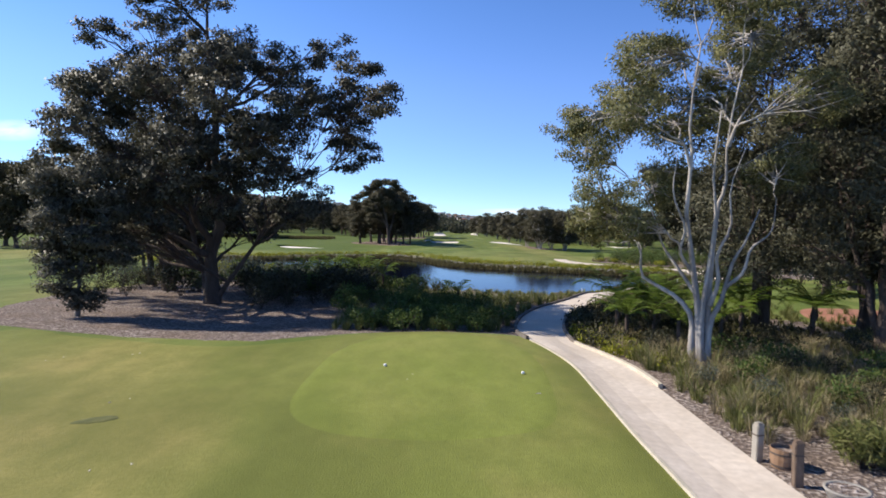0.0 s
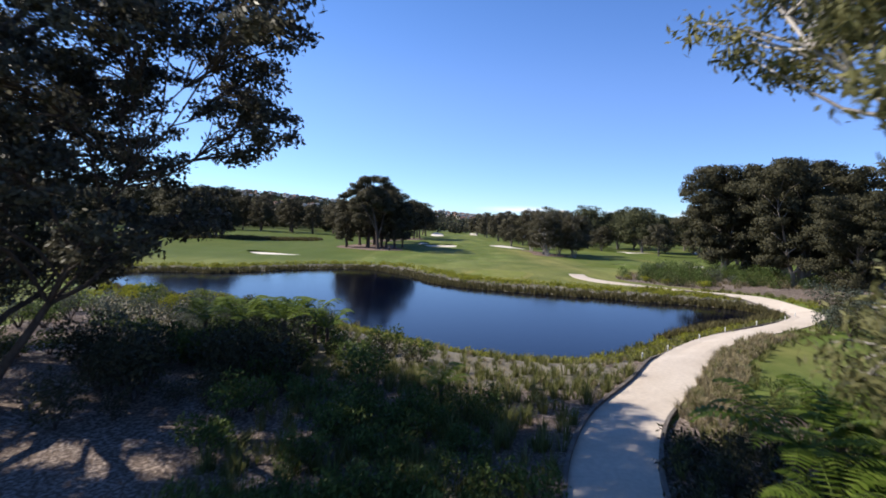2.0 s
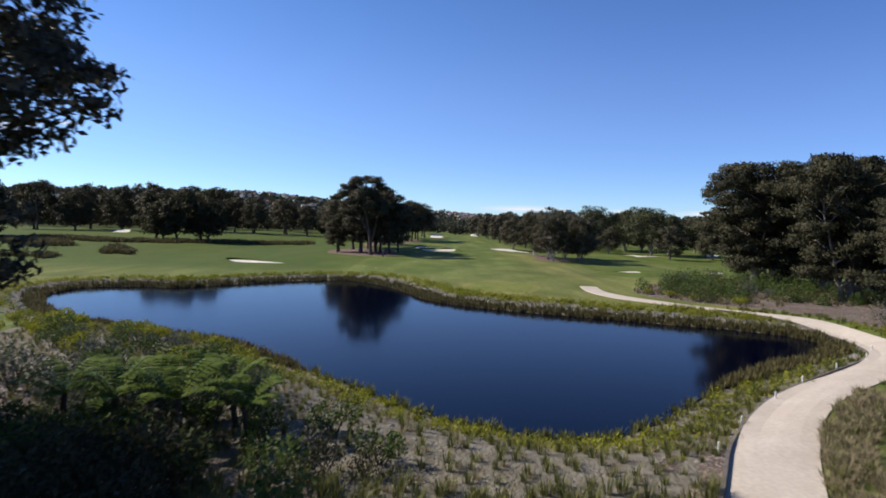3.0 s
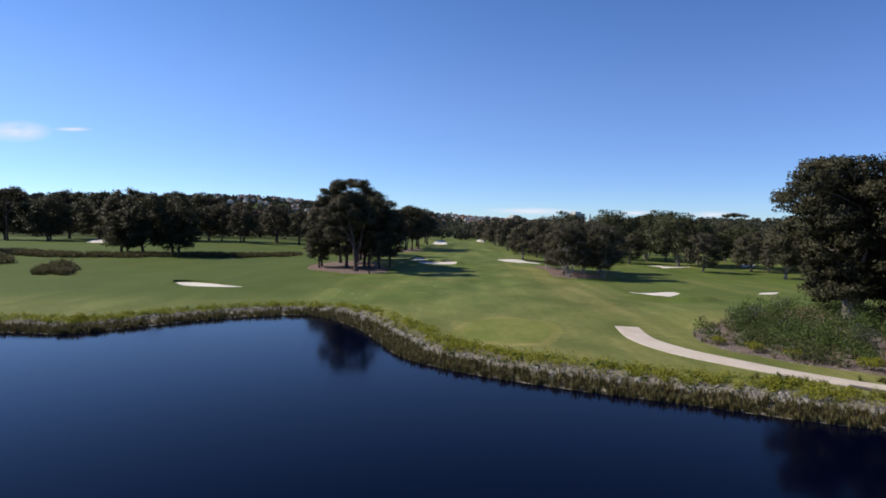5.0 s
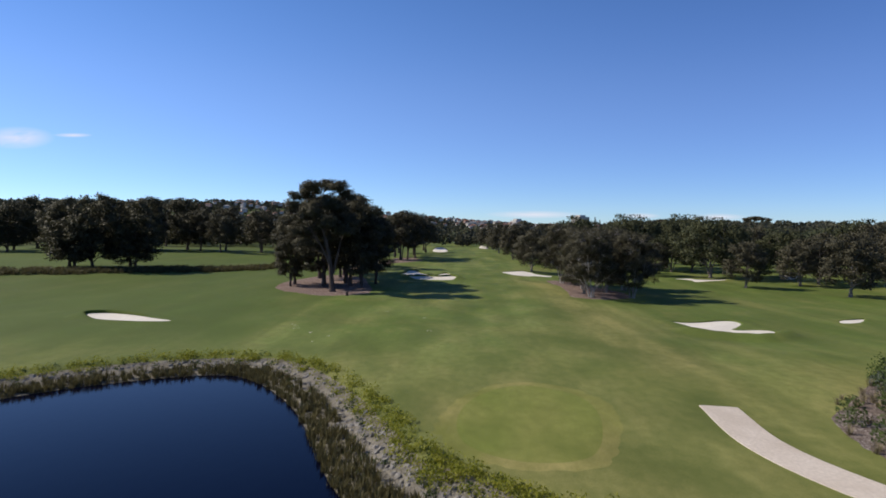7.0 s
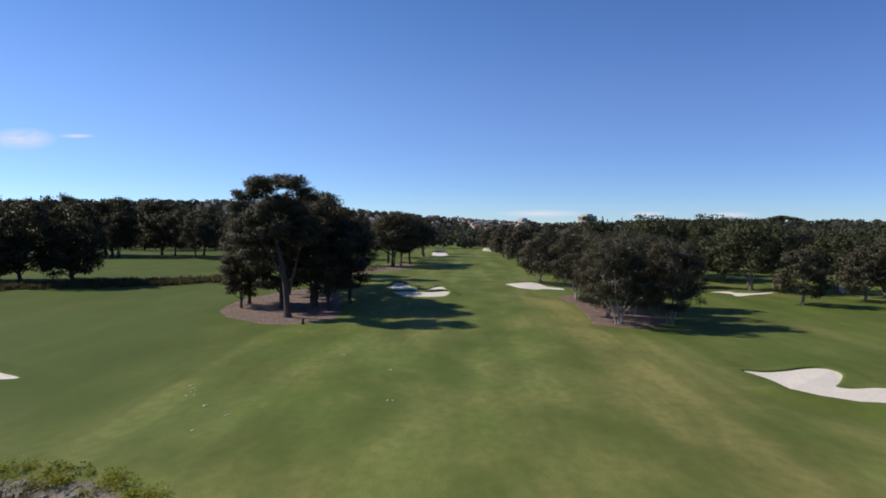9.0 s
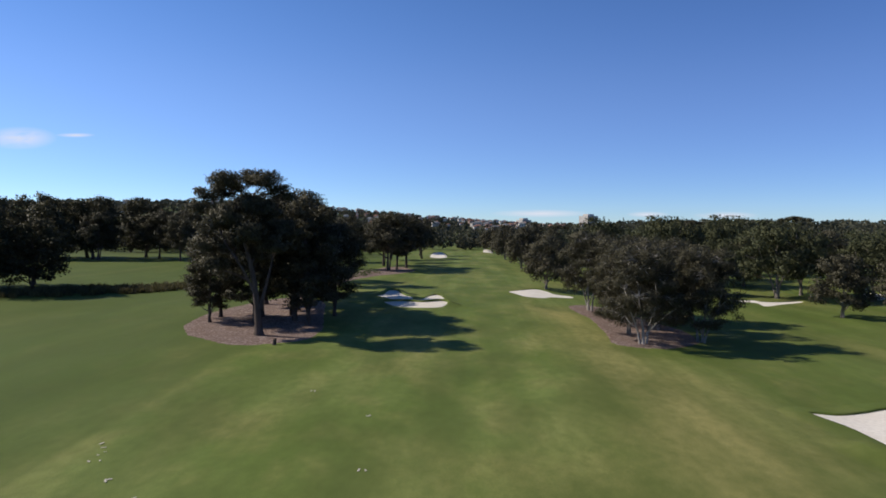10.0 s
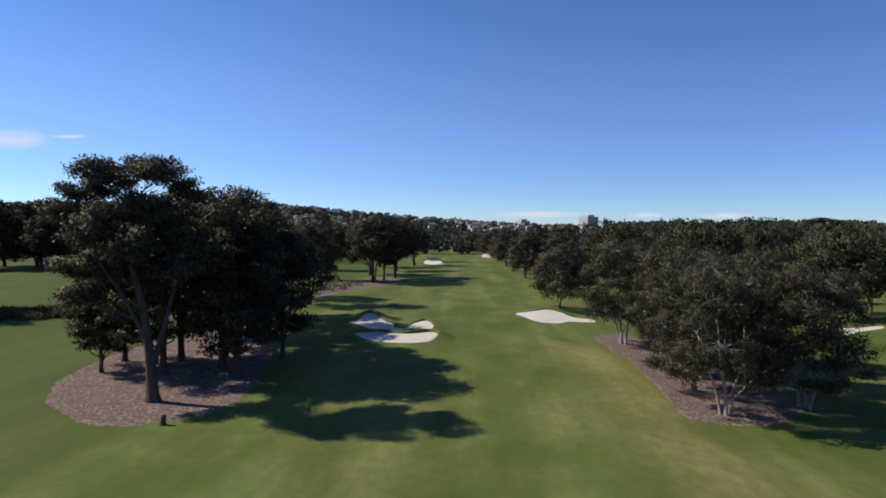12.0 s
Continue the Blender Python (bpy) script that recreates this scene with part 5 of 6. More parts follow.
spread_copies(olive, spots(-5, 4.2, 33.4, 38.5, 26, rng, lambda x, y: off_path(x, y, 0.6) & (y > 33.2 + 0.1 * np.abs(x)) & (x < 3.6 + 0.3 * (y - 34))), 65, 0.45, 0.8)
spread_copies(dark, spots(-14, 0, 42, 55, 12, rng, lambda x, y: (np.hypot(x + 16.5, y - 45) > 4) & (y > 47 + 0.5 * x)), 54, 0.4, 0.72)
spread_copies(dark, spots(-17, -6, 46, 54, 14, rng, lambda x, y: (np.hypot(x + 16.5, y - 45) > 3)), 64, 0.6, 1.05)
spread_copies(dark, [(-20.5, 49), (-14, 50.5), (-12.6, 43.5), (-24, 47.5), (-27, 50), (-23, 52.5), (-26, 54)], 66, 0.6, 1.0)
spread_copies(scrub, spots(-17, -6.5, 54, 64, 16, rng, lambda x, y: x < -2.5 - 0.05 * y), 67, 0.6, 1.0)
spread_copies(olive, spots(-17, -6, 53, 65, 22, rng, lambda x, y: x < -2.5 - 0.05 * y), 77, 0.8, 1.3)
spread_copies(limeb, spots(-36, -8, 66, 90, 34, rng, lambda x, y: (signed_dist(POND, x, y) > 2.5) & (signed_dist(POND, x, y) < 12)), 55, 0.5, 1.0)
spread_copies(dark, [(11, 33.6), (13.4, 33.2), (16.5, 31), (19.5, 29), (21, 27), (11.2, 41.8), (9.9, 39.4), (12.4, 43.6), (13.6, 42.2), (9.2, 36.6), (15.4, 43.2)], 56, 0.4, 0.62)
spread_copies(olive, [(12.6, 27.5), (13.5, 24.5), (15, 21.5), (12.8, 19.8), (17.5, 25), (14.6, 28.6), (18, 20), (11.3, 22.6)], 57, 0.5, 0.85)
spread_copies(dark, [(13.4, 19.4), (14.6, 20.8), (13.2, 23.4), (11.6, 24.6), (15.6, 18.2), (12.2, 28.2), (9.9, 28.4), (15.2, 24.2)], 58, 0.3, 0.5)
spread_copies(scrub, [(15.6, 16.6), (9.6, 22.4), (10.6, 20.2), (11.8, 18.2)], 68, 0.3, 0.42)
p = spots(27, 62, 108, 152, 200, rng, lambda x, y: (signed_dist([(38, 105.5), (31.5, 111.5), (28.8, 117), (30, 124), (36, 131), (46, 141), (58, 147), (66, 130), (60, 108), (46, 104)], x, y) < 0))
tufts("heath", p[::2], 1.1, 2.5, 330, 0.24, "shrub", "low fine-leaved green heath behind the far path", "shrubs", 59)
tufts("heath", p[1::2], 1.3, 1.7, 260, 0.24, "heath_leaf", "low olive green heath behind the far path", "shrubs", 69)
spread_copies(scrub, spots(27, 62, 108, 152, 14, rng, lambda x, y: (signed_dist([(38, 105.5), (31.5, 111.5), (28.8, 117), (30, 124), (36, 131), (46, 141), (58, 147), (66, 130), (60, 108), (46, 104)], x, y) < 0)), 60, 0.6, 1.0)
p = spots(27, 62, 106, 150, 420, rng, lambda x, y: off_path(x, y, 0.1) & (signed_dist([(38, 104.5), (31, 110.8), (28.2, 117), (29.5, 125), (36, 132), (46, 142), (58, 148), (68, 130), (60, 106), (46, 103)], x, y) < 0))
blades("long_grass", p, 0.75, 24, 0.4, 0.05, "straw", "dry grass among the shrubs behind the far path", "grasses", 20, 0.7)
spread_copies(limeb, [(29.5, 116.8), (31.2, 113.4), (33.5, 111.4), (37.2, 107.3)], 61, 0.5, 0.8)
spread_copies(scrub, [(41.5, 84), (42, 80), (38.5, 76.5), (42.5, 90), (35.5, 72), (43, 75), (31.6, 70.2), (33.4, 71.6), (37, 74)], 62, 0.9, 1.35)
spread_copies(dark, [(34.6, 73.6), (36.6, 75.2), (39.6, 78.4), (32.2, 68.6), (38.4, 72.6)], 76, 0.8, 1.15)
spread_copies(olive, [(16.8, 50.5), (17.5, 48.5), (15.8, 47.6)], 63, 0.45, 0.6)
p = spots(11, 30, 44, 68, 420, rng, lambda x, y: off_path(x, y, 0.05) & (np.min(np.hypot(x[:, None] - PX[None], y[:, None] - PY[None]), 1) < 3.6) & (x - 0.8 * y > -30.5))
blades("long_grass", p, 0.6, 26, 0.3, 0.03, "straw", "dry brownish grass between the path and a lawn", "grasses", 18, 0.8)
p = spots(11, 26, 43, 50, 160, rng, lambda x, y: off_path(x, y, 0.3) & (x - 0.8 * y > -27))
blades("long_grass", p, 0.7, 26, 0.35, 0.03, "tuss", "green tussock grass behind the ferns", "grasses", 19, 0.7)


def tree_fern(at, seed, trunk_h=1.7, fronds=15, reach=1.7):
    """A shaggy trunk and a crown of arching fronds."""
    rng = np.random.default_rng(seed)
    root = tagged(new("tree_fern"), "tree fern with arching bright green fronds", "tree fern", "tree ferns")
    p = bent((0, 0, -0.15), (rng.uniform(-0.2, 0.2), rng.uniform(-0.2, 0.2), trunk_h), rng, 0.04, 0, 6)
    mesh("trunk", *join([tube(p, [0.17, 0.14, 0.12, 0.12, 0.13, 0.11], 8)]), "bark_dark", root, True)
    t = np.linspace(0, 1, 15)
    ax = np.stack([reach * np.sin(t * 1.25) / math.sin(1.25), t * 0, 0.75 * np.sin(t * 2.35)], -1)
    vs, fs = join([tube(ax, np.linspace(0.022, 0.006, 15), 4)])
    for i in range(2, 15):
        w = 0.40 * reach / 1.7 * math.sin(math.pi * (0.12 + 0.83 * t[i])) ** 0.8
        for side in (-1, 1):
            o = len(vs)
            a = ax[i]
            vs += [tuple(a + np.array([-0.055, 0, 0])), tuple(a + np.array([0.055, 0, 0])), tuple(a + np.array([0.10, side * w * 0.6, -0.03])), tuple(a + np.array([0.13, side * w, -0.13 * w])), tuple(a + np.array([0.0, side * w * 0.6, -0.03]))]
            fs.append([o, o + 1, o + 2, o + 3, o + 4])
    me = None
    for i in range(fronds):
        if me is None:
            f = mesh("frond", vs, fs, "fern", root)
            me = f.data
        else:
            f = new("frond", me)
            f.parent = root
        f.location = p[-1]
        s = rng.uniform(0.8, 1.15)
        f.scale = (s, s, s)
        f.rotation_euler = (rng.uniform(-0.1, 0.1), rng.uniform(-0.35, 0.3), i * 2.4 + rng.uniform(-0.2, 0.2))
    root.location = (at[0], at[1], lz(*at))
    return root


fern = tree_fern((-6.6, 60.0), 71, 1.9)
low_fern = tree_fern((13.0, 40), 72, 2.0, 19, 2.2)
spread_copies(fern, [(-9.4, 59.0), (-8.2, 61.6), (-11.6, 60.6), (-7.8, 57.2), (-10.2, 57.0), (-5.4, 57.6), (-12.6, 57.8)], 73, 0.85, 1.12)
spread_copies(low_fern, [(10.6, 37.2), (12.4, 35.2), (14.6, 37.8), (15.6, 40.2), (18.6, 38.4), (16.6, 34.8), (21.6, 36.6), (19.6, 33.2), (14.4, 32.2), (9.6, 34.6), (11.2, 33.0), (13.4, 39.0), (17.0, 37.0), (12.2, 37.2)], 74, 0.72, 1.08)
spread_copies(fern, [(1.2, 46.4), (11.8, 31.0), (9.6, 32.2)], 75, 0.6, 0.8)


# ---- small things ----
def box(bm, x0, y0, z0, x1, y1, z1, bevel=0.0):
    r = bmesh.ops.create_cube(bm, size=1, matrix=Matrix.Translation(((x0 + x1) / 2, (y0 + y1) / 2, (z0 + z1) / 2)) @ Matrix.Diagonal((x1 - x0, y1 - y0, z1 - z0, 1)))
    if bevel:
        bmesh.ops.bevel(bm, geom=list({e for v in r["verts"] for e in v.link_edges}), offset=bevel, segments=2, affect="EDGES")


def post(at, h, turn, lean, wood="timber", label="weathered grey timber bollard beside the path"):
    root = tagged(new("timber_post"), label, "bollard", "bollards")
    bm = bmesh.new()
    box(bm, -0.10, -0.10, -0.3, 0.10, 0.10, h, 0.018)
    for v in bm.verts:
        if v.co.z > h - 0.05:
            v.co.z += 0.05 * (v.co.x + 0.1) / 0.2
    part("shaft", bm, wood, root)
    bm = bmesh.new()
    box(bm, -0.08, -0.08, h - 0.02, 0.08, 0.08, h + 0.06, 0.02)
    part("cap", bm, wood, root)
    bm = bmesh.new()
    box(bm, -0.106, -0.106, h * 0.72, 0.106, 0.106, h * 0.72 + 0.035, 0.004)
    part("groove_band", bm, "iron", root, "dark band near the top")
    root.matrix_basis = pose(at[0], at[1], lz(*at), lean, 0, turn)
    return root


post((7.85, 15.3), 0.93, 15, 1)
post((7.98, 13.75), 1.0, -8, -2, "timber_brown", "dark brown timber bollard beside the path")


def half_barrel(at, r=0.36, h=0.5, plant=True):
    """A half barrel: staves, two iron hoops, soil and a tuft."""
    root = tagged(new("barrel_planter"), "brown half-barrel planter of wooden staves with iron hoops", "planter", "planters")
    n = 18
    for i in range(n):
        a0, a1 = 2 * math.pi * (i + 0.03) / n, 2 * math.pi * (i + 0.97) / n
        vs = []
        for z, k in ((0, 0.86), (h * 0.5, 0.98), (h, 1.0)):
            for rr in (r * k, r * k - 0.03):
                for a in (a0, a1):
                    vs.append((rr * math.cos(a), rr * math.sin(a), z))
        fs = []
        for s in (0, 4):
            fs += [[s, s + 1, s + 5, s + 4], [s + 3, s + 2, s + 6, s + 7], [s + 2, s, s + 4, s + 6], [s + 1, s + 3, s + 7, s + 5]]
        fs += [[1, 0, 2, 3], [8, 9, 11, 10]]
        mesh("stave", vs, fs, "barrel", root)
    for z, k in ((h * 0.2, 0.925), (h * 0.78, 1.0)):
        bm = bmesh.new()
        bmesh.ops.create_cone(bm, cap_ends=False, segments=32, radius1=r * k + 0.006, radius2=r * k + 0.010, depth=0.045, matrix=Matrix.Translation((0, 0, z)))
        part("hoop", bm, "iron", root, "rusty iron hoop")
    bm = bmesh.new()
    bmesh.ops.create_circle(bm, cap_ends=True, segments=24, radius=r - 0.04, matrix=Matrix.Translation((0, 0, h - 0.07)))
    part("soil", bm, "mulch", root, "dark potting soil")
    root.location = (at[0], at[1], lz(*at))
    return root


half_barrel((8.3, 14.9), 0.32)
bowl = tagged(new("planter_bowl"), "pale cast stone planter bowl with dark soil", "planter")
prof = [(0.16, 0.0), (0.24, 0.02), (0.36, 0.16), (0.41, 0.30), (0.44, 0.33), (0.44, 0.37), (0.38, 0.37), (0.36, 0.30)]
vs = [(r * math.cos(a), r * math.sin(a), z) for r, z in prof for a in np.arange(28) * 2 * math.pi / 28]
fs = [[k * 28 + i, k * 28 + (i + 1) % 28, (k + 1) * 28 + (i + 1) % 28, (k + 1) * 28 + i] for k in range(7) for i in range(28)] + [list(range(27, -1, -1))]
mesh("shell", vs, fs, "stone_bowl", bowl, True)
bm = bmesh.new()
bmesh.ops.create_circle(bm, cap_ends=True, segments=24, radius=0.385, matrix=Matrix.Translation((0, 0, 0.345)))
part("soil", bm, "mulch", bowl, "dark potting soil")
bowl.location = (8.5, 12.85, lz(8.5, 12.85))
spiky = bush("shrub", (10.2, 14.9), 0.75, 1.0, 1500, 0.34, "tuss", 81, "spiky green bush beside the bollards", aspect=0.1)


def stake(at, h=0.55):
    root = tagged(new("marker_stake"), "short white marker stake along the kerb", "stake", "marker stakes")
    bm = bmesh.new()
    box(bm, -0.035, -0.035, -0.1, 0.035, 0.035, h, 0.006)
    part("shaft", bm, "white", root)
    bm = bmesh.new()
    bmesh.ops.create_cone(bm, segments=4, radius1=0.05, radius2=0.0, depth=0.05, matrix=Matrix.Translation((0, 0, h + 0.024)) @ Matrix.Rotation(math.pi / 4, 4, "Z"))
    part("tip", bm, "white", root)
    root.location = (at[0], at[1], lz(*at))
    return root


first = stake((20.1, 67.0))
for x, y in [(23.6, 70.6), (28.0, 74.4), (32.4, 78.0), (16.2, 62.6), (12.9, 57.6), (35.8, 82.4)]:
    copy_thing(first, pose(x, y, lz(x, y)))


def tee_marker(at):
    root = tagged(new("tee_marker"), "small white round tee marker on the lawn", "tee marker", "tee markers")
    bm = bmesh.new()
    bmesh.ops.create_uvsphere(bm, u_segments=16, v_segments=10, radius=0.065, matrix=Matrix.Translation((0, 0, 0.06)) @ Matrix.Diagonal((1, 1, 0.85, 1)))
    part("cap", bm, "white", root)
    bm = bmesh.new()
    bmesh.ops.create_cone(bm, cap_ends=True, segments=10, radius1=0.008, radius2=0.012, depth=0.12, matrix=Matrix.Translation((0, 0, -0.01)))
    part("spike", bm, "iron", root, "thin metal spike")
    root.location = (at[0], at[1], lz(*at) + 0.035)
    return root


M["scar"] = plain("worn_turf", (0.085, 0.095, 0.03), (0.15, 0.15, 0.05), 3, 0.95)
drape("turf_scar", [(-10.10, 16.53), (-9.69, 17.19), (-8.99, 17.48), (-8.79, 17.08), (-9.36, 16.61)], "scar", 0.05, 4, 30, label="dark worn scar in the tee lawn", category="turf scar", ragged=0.02)
tee_marker((-2.1, 23.5))
tee_marker((3.0, 22.7))
plate = tagged(new("yardage_plate"), "small dark metal plate set in the lawn", "plate")
bm = bmesh.new()
box(bm, -0.11, -0.07, -0.02, 0.11, 0.07, 0.012, 0.004)
part("plate", bm, "iron", plate)
bm = bmesh.new()
box(bm, -0.06, -0.012, 0.012, 0.06, 0.012, 0.015)
part("mark", bm, "white", plate, "pale bar")
plate.location = (3.2, 20.3, lz(3.2, 20.3) + 0.037)

stump = tagged(new("tree_stump"), "short dark stump at the edge of the mulch island", "stump")
v, f = tube([(0, 0, -0.1), (0, 0, 0.1), (0.03, 0, 0.45), (0.05, 0.02, 0.75)], [0.34, 0.24, 0.2, 0.19], 10)
mesh("stub", [tuple(q) for q in v], f, "bark_dark", stump, True)
stump.location = (-13.6, 196.4, lz(-13.6, 196.4))

M["bark_strip"] = plain("pale_bark_strips", (0.55, 0.50, 0.42), (0.68, 0.63, 0.55), 3, 0.9)
strips = []
rng = np.random.default_rng(95)
for x, y in [(-4.5, 175.8), (1.6, 168.6), (-11.1, 156.6), (-8.2, 154.1), (-9.3, 150.6), (-14.1, 161.6), (-13.8, 160.4), (-13.5, 159.3), (2.7, 158.6), (-9.9, 18.9), (-15, 24), (-12.5, 25.4), (-7.4, 14.0), (-1.0, 21.8)]:
    for k in range(2):
        a, ln = rng.uniform(0, 3.1), rng.uniform(0.08, 0.2) * (1 if y > 100 else 0.25)
        px, py = x + rng.normal(0, 0.25), y + rng.normal(0, 0.3)
        u, w = np.array([math.cos(a), math.sin(a)]) * ln, np.array([-math.sin(a), math.cos(a)]) * ln * 0.3
        z = lz(px, py) + 0.04
        q = [np.array([px, py]) + sgn * u + t * w for sgn, t in ((-1, -1), (1, -1), (1, 1), (-1, 1))]
        strips.append(([(*c, z) for c in q] + [(*c, z + 0.012) for c in q], [[3, 2, 1, 0], [4, 5, 6, 7], [0, 1, 5, 4], [1, 2, 6, 5], [2, 3, 7, 6], [3, 0, 4, 7]]))
tagged(mesh("fallen_bark", *join(strips), "bark_strip"), "pale strips of fallen bark on the lawn", "litter", kind="stuff")

# ---- the town on the hill ----
M["render_pale"] = plain("pale_render", (0.52, 0.48, 0.43), (0.66, 0.62, 0.57), 0.05, 0.9, 0.1)
M["brick_wall"] = plain("brick_render", (0.36, 0.24, 0.19), (0.46, 0.34, 0.28), 0.05, 0.9, 0.1)
M["tile_red"] = plain("terracotta_tiles", (0.26, 0.13, 0.09), (0.36, 0.20, 0.14), 0.05, 0.9, 0.1)
M["tile_grey"] = plain("grey_tiles", (0.20, 0.19, 0.19), (0.32, 0.31, 0.31), 0.05, 0.9, 0.1)
M["pane"], _, pb = surface("window_glass", 0.1, 0.5)
pb.inputs["Base Color"].default_value = (0.03, 0.035, 0.04, 1)


def house(wall, tile, label, w=12, d=9, h=5.6):
    root = tagged(new("house"), label, "house", "hill houses")
    bm = bmesh.new()
    box(bm, -w / 2, -d / 2, -3, w / 2, d / 2, h)
    part("wall", bm, wall, root)
    e = 0.6
    vs = [(-w / 2 - e, -d / 2 - e, h), (w / 2 + e, -d / 2 - e, h), (w / 2 + e, d / 2 + e, h), (-w / 2 - e, d / 2 + e, h), (-w / 2 + d / 2, 0, h + 2.8), (w / 2 - d / 2, 0, h + 2.8)]
    mesh("roof", vs, [[0, 1, 5, 4], [1, 2, 5], [2, 3, 4, 5], [3, 0, 4], [3, 2, 1, 0]], tile, root)
    for x in (-0.34, 0.0, 0.34):
        for z in (0.9, 3.5):
            bm = bmesh.new()
            box(bm, w * x - 0.9, -d / 2 - 0.06, z, w * x + 0.9, -d / 2 + 0.05, z + 1.4)
            part("window", bm, "pane", root)
    return root


kinds = [house("render_pale", "tile_red", "pale house with a terracotta roof on the distant hill"), house("render_pale", "tile_grey", "pale house with a grey roof on the distant hill", 15, 10, 6.4),
         house("brick_wall", "tile_red", "brick house with a terracotta roof on the distant hill", 11, 8, 5.2)]
rng = np.random.default_rng(91)
for i in range(390):
    x, y = rng.uniform(-640, 230), rng.uniform(880, 1560)
    if i >= 3 and x / (y - 150) < -0.36 and i % 5:
        continue
    m = pose(x, y, lz(x, y) + 10.5, 0, 0, rng.uniform(-35, 35)) @ Matrix.Scale(rng.uniform(0.5, 0.85), 4)
    if i < 3:
        kinds[i].matrix_basis = m
    else:
        copy_thing(kinds[i % 3], m)


def apartment_block(at, w, d, h, floors, label):
    root = tagged(new("apartment_block"), label, "apartment block")
    bm = bmesh.new()
    box(bm, -w / 2, -d / 2, -20, w / 2, d / 2, h)
    part("wall", bm, "render_pale", root)
    bm = bmesh.new()
    box(bm, -w * 0.28, -d * 0.3, h + 0.01, w * 0.28, d * 0.3, h + 4)
    part("plant_room", bm, "render_pale", root, "pale rooftop plant room")
    for k in range(floors):
        z = h - (k + 0.75) * 3.1
        bm = bmesh.new()
        box(bm, -w / 2 - 0.5, -d / 2 - 1.4, z - 1.1, w / 2 + 0.5, -d / 2 - 0.02, z - 0.2)
        part("balcony", bm, "render_pale", root, "pale balcony front")
        for s in range(6):
            x = (s - 2.5) * w / 6.2
            bm = bmesh.new()
            box(bm, x - w / 18, -d / 2 - 0.08, z, x + w / 18, -d / 2 + 0.05, z + 1.7)
            frame_ = part("window", bm, "render_pale", root)
            bm = bmesh.new()
            box(bm, x - w / 20, -d / 2 - 0.16, z + 0.12, x + w / 20, -d / 2 - 0.085, z + 1.58)
            part("pane", bm, "pane", frame_, "dark window glass")
    root.location = at
    root.rotation_euler = (0, 0, radians(38))
    return root


apartment_block((288, 1500, 12), 34, 24, 28, 9, "tall brick and concrete apartment tower on the skyline")
apartment_block((147, 1500, 12), 26, 20, 19, 6, "pale apartment block on the skyline")
apartment_block((388, 1450, 10), 22, 16, 8, 3, "low apartment block on the skyline")
apartment_block((412, 1450, 10), 16, 16, 6, 3, "low apartment block on the skyline")


def norfolk_pine(h=26, seed=5):
    """A narrow conifer: a straight trunk and flat whorls of branches."""
    rng = np.random.default_rng(seed)
    root = tagged(new("norfolk_pine"), "tall narrow dark conifer on the skyline", "conifer", "skyline pines")
    v, f = tube([(0, 0, -8), (0, 0, h * 0.5), (0, 0, h)], [0.5, 0.35, 0.1], 6)
    mesh("trunk", [tuple(q) for q in v], f, "bark_dark", root, True)
    c = []
    for k in range(15):
        z = h * (0.12 + 0.86 * k / 14)
        r = 4.6 * (1 - k / 15) ** 0.8 + 0.4
        for a in np.arange(6) * 1.047 + k:
            for q in np.linspace(0.25, 1, 7):
                c.append((r * q * math.cos(a), r * q * math.sin(a), z + 0.5 * q))
    v, f = leaf_quads(np.array(c), 1.6, rng, 0.6, 0.0, 0.4, 0.6)
    mesh("foliage", v, f, "far_leaf", root)
    return root


pine = norfolk_pine()
pine.matrix_basis = pose(299, 1400, 11)
for x, y, s in [(309, 1400, 0.8), (338, 1400, 0.9), (408, 1400, 0.92), (415, 1410, 0.95), (424, 1390, 0.85), (434, 1400, 0.92), (444, 1400, 0.8), (452, 1420, 0.95), (262, 1420, 0.7), (330, 1400, 0.6), (475, 1400, 0.85)]:
    copy_thing(pine, pose(x, y, 11) @ Matrix.Scale(s, 4))

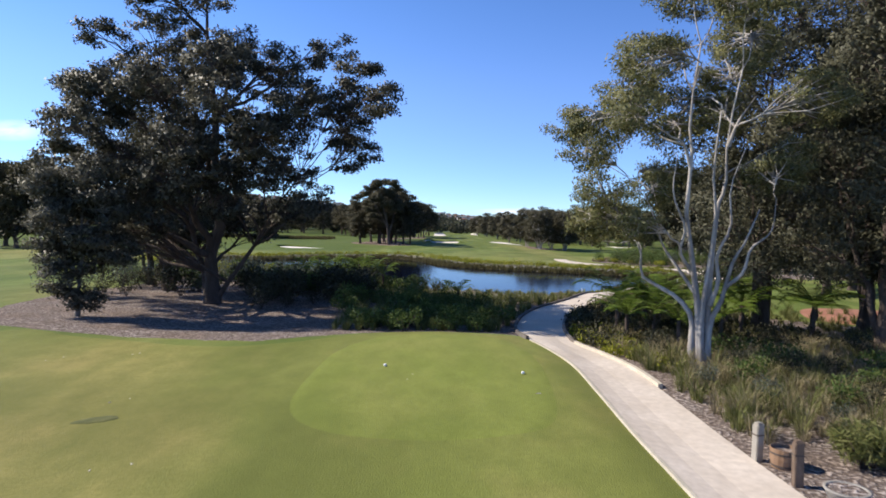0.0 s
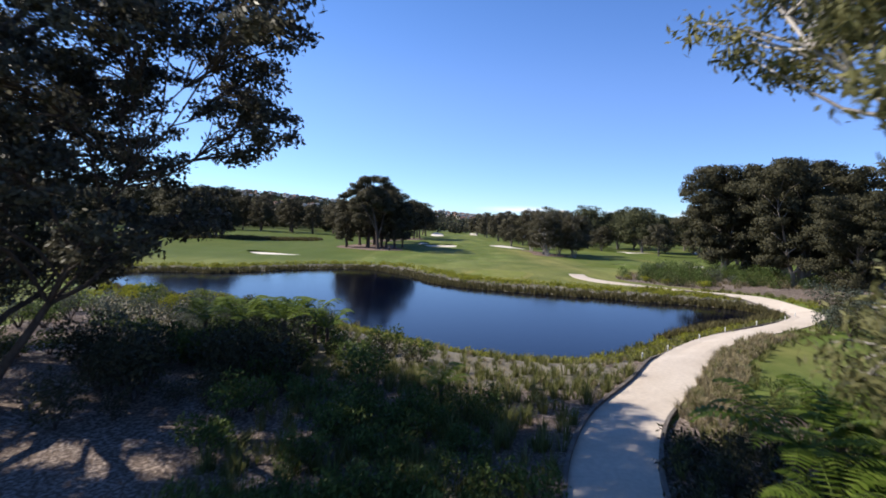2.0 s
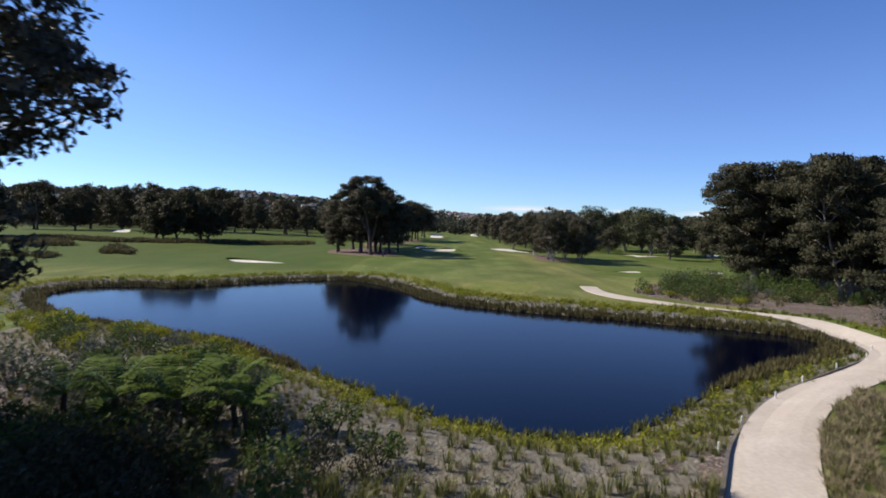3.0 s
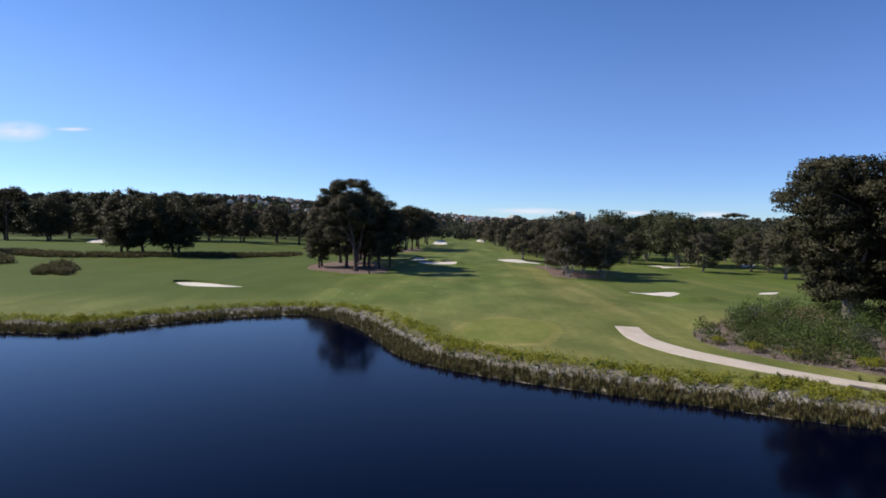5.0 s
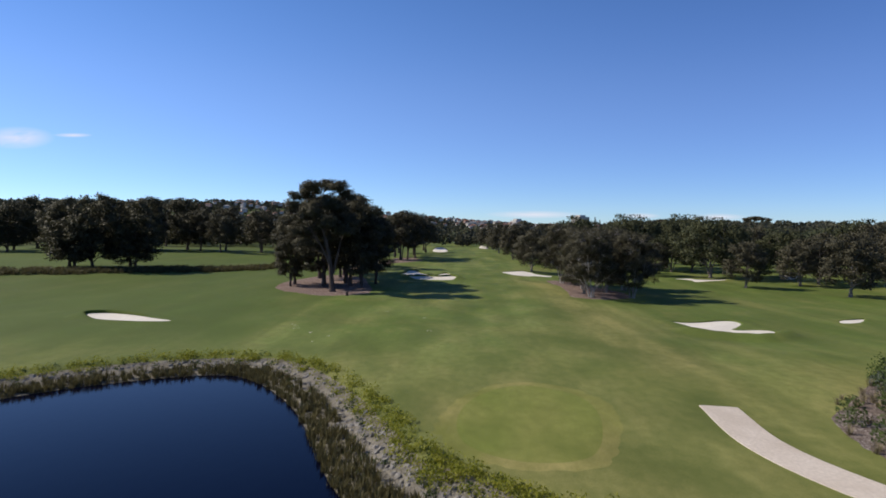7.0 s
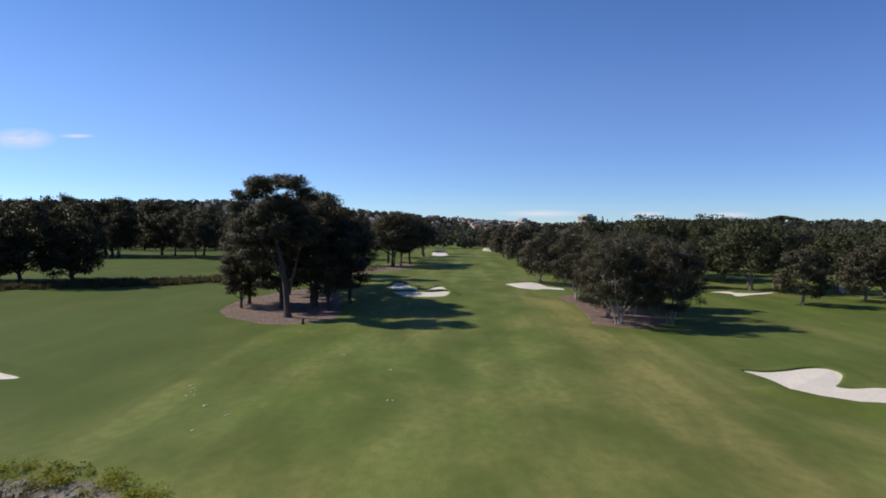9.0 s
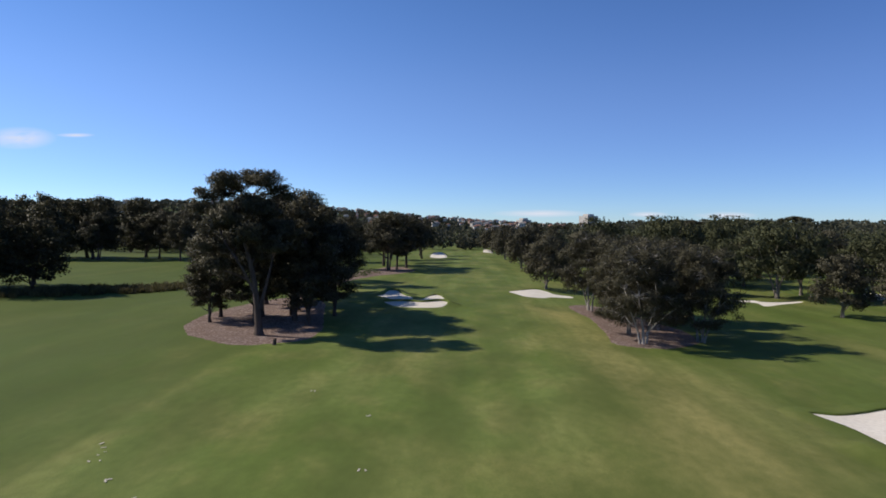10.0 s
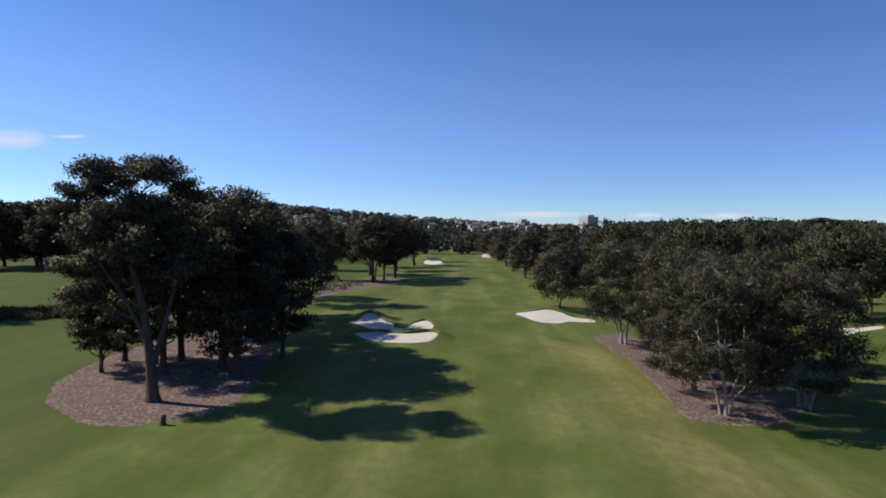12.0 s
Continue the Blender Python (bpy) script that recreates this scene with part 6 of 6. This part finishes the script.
# thin clouds far off
cm, cn, cb = surface("cloud", 1.0, 0.0)
tc = cn.nodes.new("ShaderNodeTexCoord")
gr = cn.nodes.new("ShaderNodeTexGradient")
gr.gradient_type = "SPHERICAL"
mp = cn.nodes.new("ShaderNodeMapping")
mp.inputs["Location"].default_value, mp.inputs["Scale"].default_value = (-1, -1, 0), (2, 2, 0)
cn.links.new(tc.outputs["Generated"], mp.inputs["Vector"])
cn.links.new(mp.outputs[0], gr.inputs["Vector"])
mm = cn.nodes.new("ShaderNodeMath")
mm.operation = "MULTIPLY"
cn.links.new(gr.outputs["Fac"], mm.inputs[0])
cn.links.new(field(cn, 0.010, 0.27, 0.43, 6.0, (0.35, 1, 1.2)), mm.inputs[1])
# the clouds' sunlit white is put in as a glow of the sheet
em, tp, ms = cn.nodes.new("ShaderNodeEmission"), cn.nodes.new("ShaderNodeBsdfTransparent"), cn.nodes.new("ShaderNodeMixShader")
em.inputs["Color"].default_value, em.inputs["Strength"].default_value = (0.84, 0.88, 1.0, 1), 0.95
cn.links.new(mm.outputs[0], ms.inputs[0])
cn.links.new(tp.outputs[0], ms.inputs[1])
cn.links.new(em.outputs[0], ms.inputs[2])
cn.links.new(ms.outputs[0], cn.nodes["Material Output"].inputs["Surface"])
M["cloud"] = cm


def cloud(x, z, w, h):
    # a thin curved sheet of mist high over the horizon
    vs = [(w * (i / 12 - 0.5), -8 * math.sin(math.pi * i / 12), h * (j / 4 - 0.5)) for j in range(5) for i in range(13)]
    fs = [[j * 13 + i, j * 13 + i + 1, (j + 1) * 13 + i + 1, (j + 1) * 13 + i] for j in range(4) for i in range(12)]
    me = [(a, c, b_) for a, b_, c in vs]
    ob = mesh("backdrop_cloud", me, fs, "cloud")
    ob.rotation_euler = (radians(90), 0, 0)
    ob.location = (x, 3500, z)
    return tagged(ob, "small thin white cloud far off in the sky", "cloud", kind="structure")


cloud(-2400, 500, 430, 130)
cloud(-2090, 515, 230, 26)
cloud(440, 92, 560, 46)
cloud(1010, 88, 240, 34)
cloud(1420, 84, 360, 42)
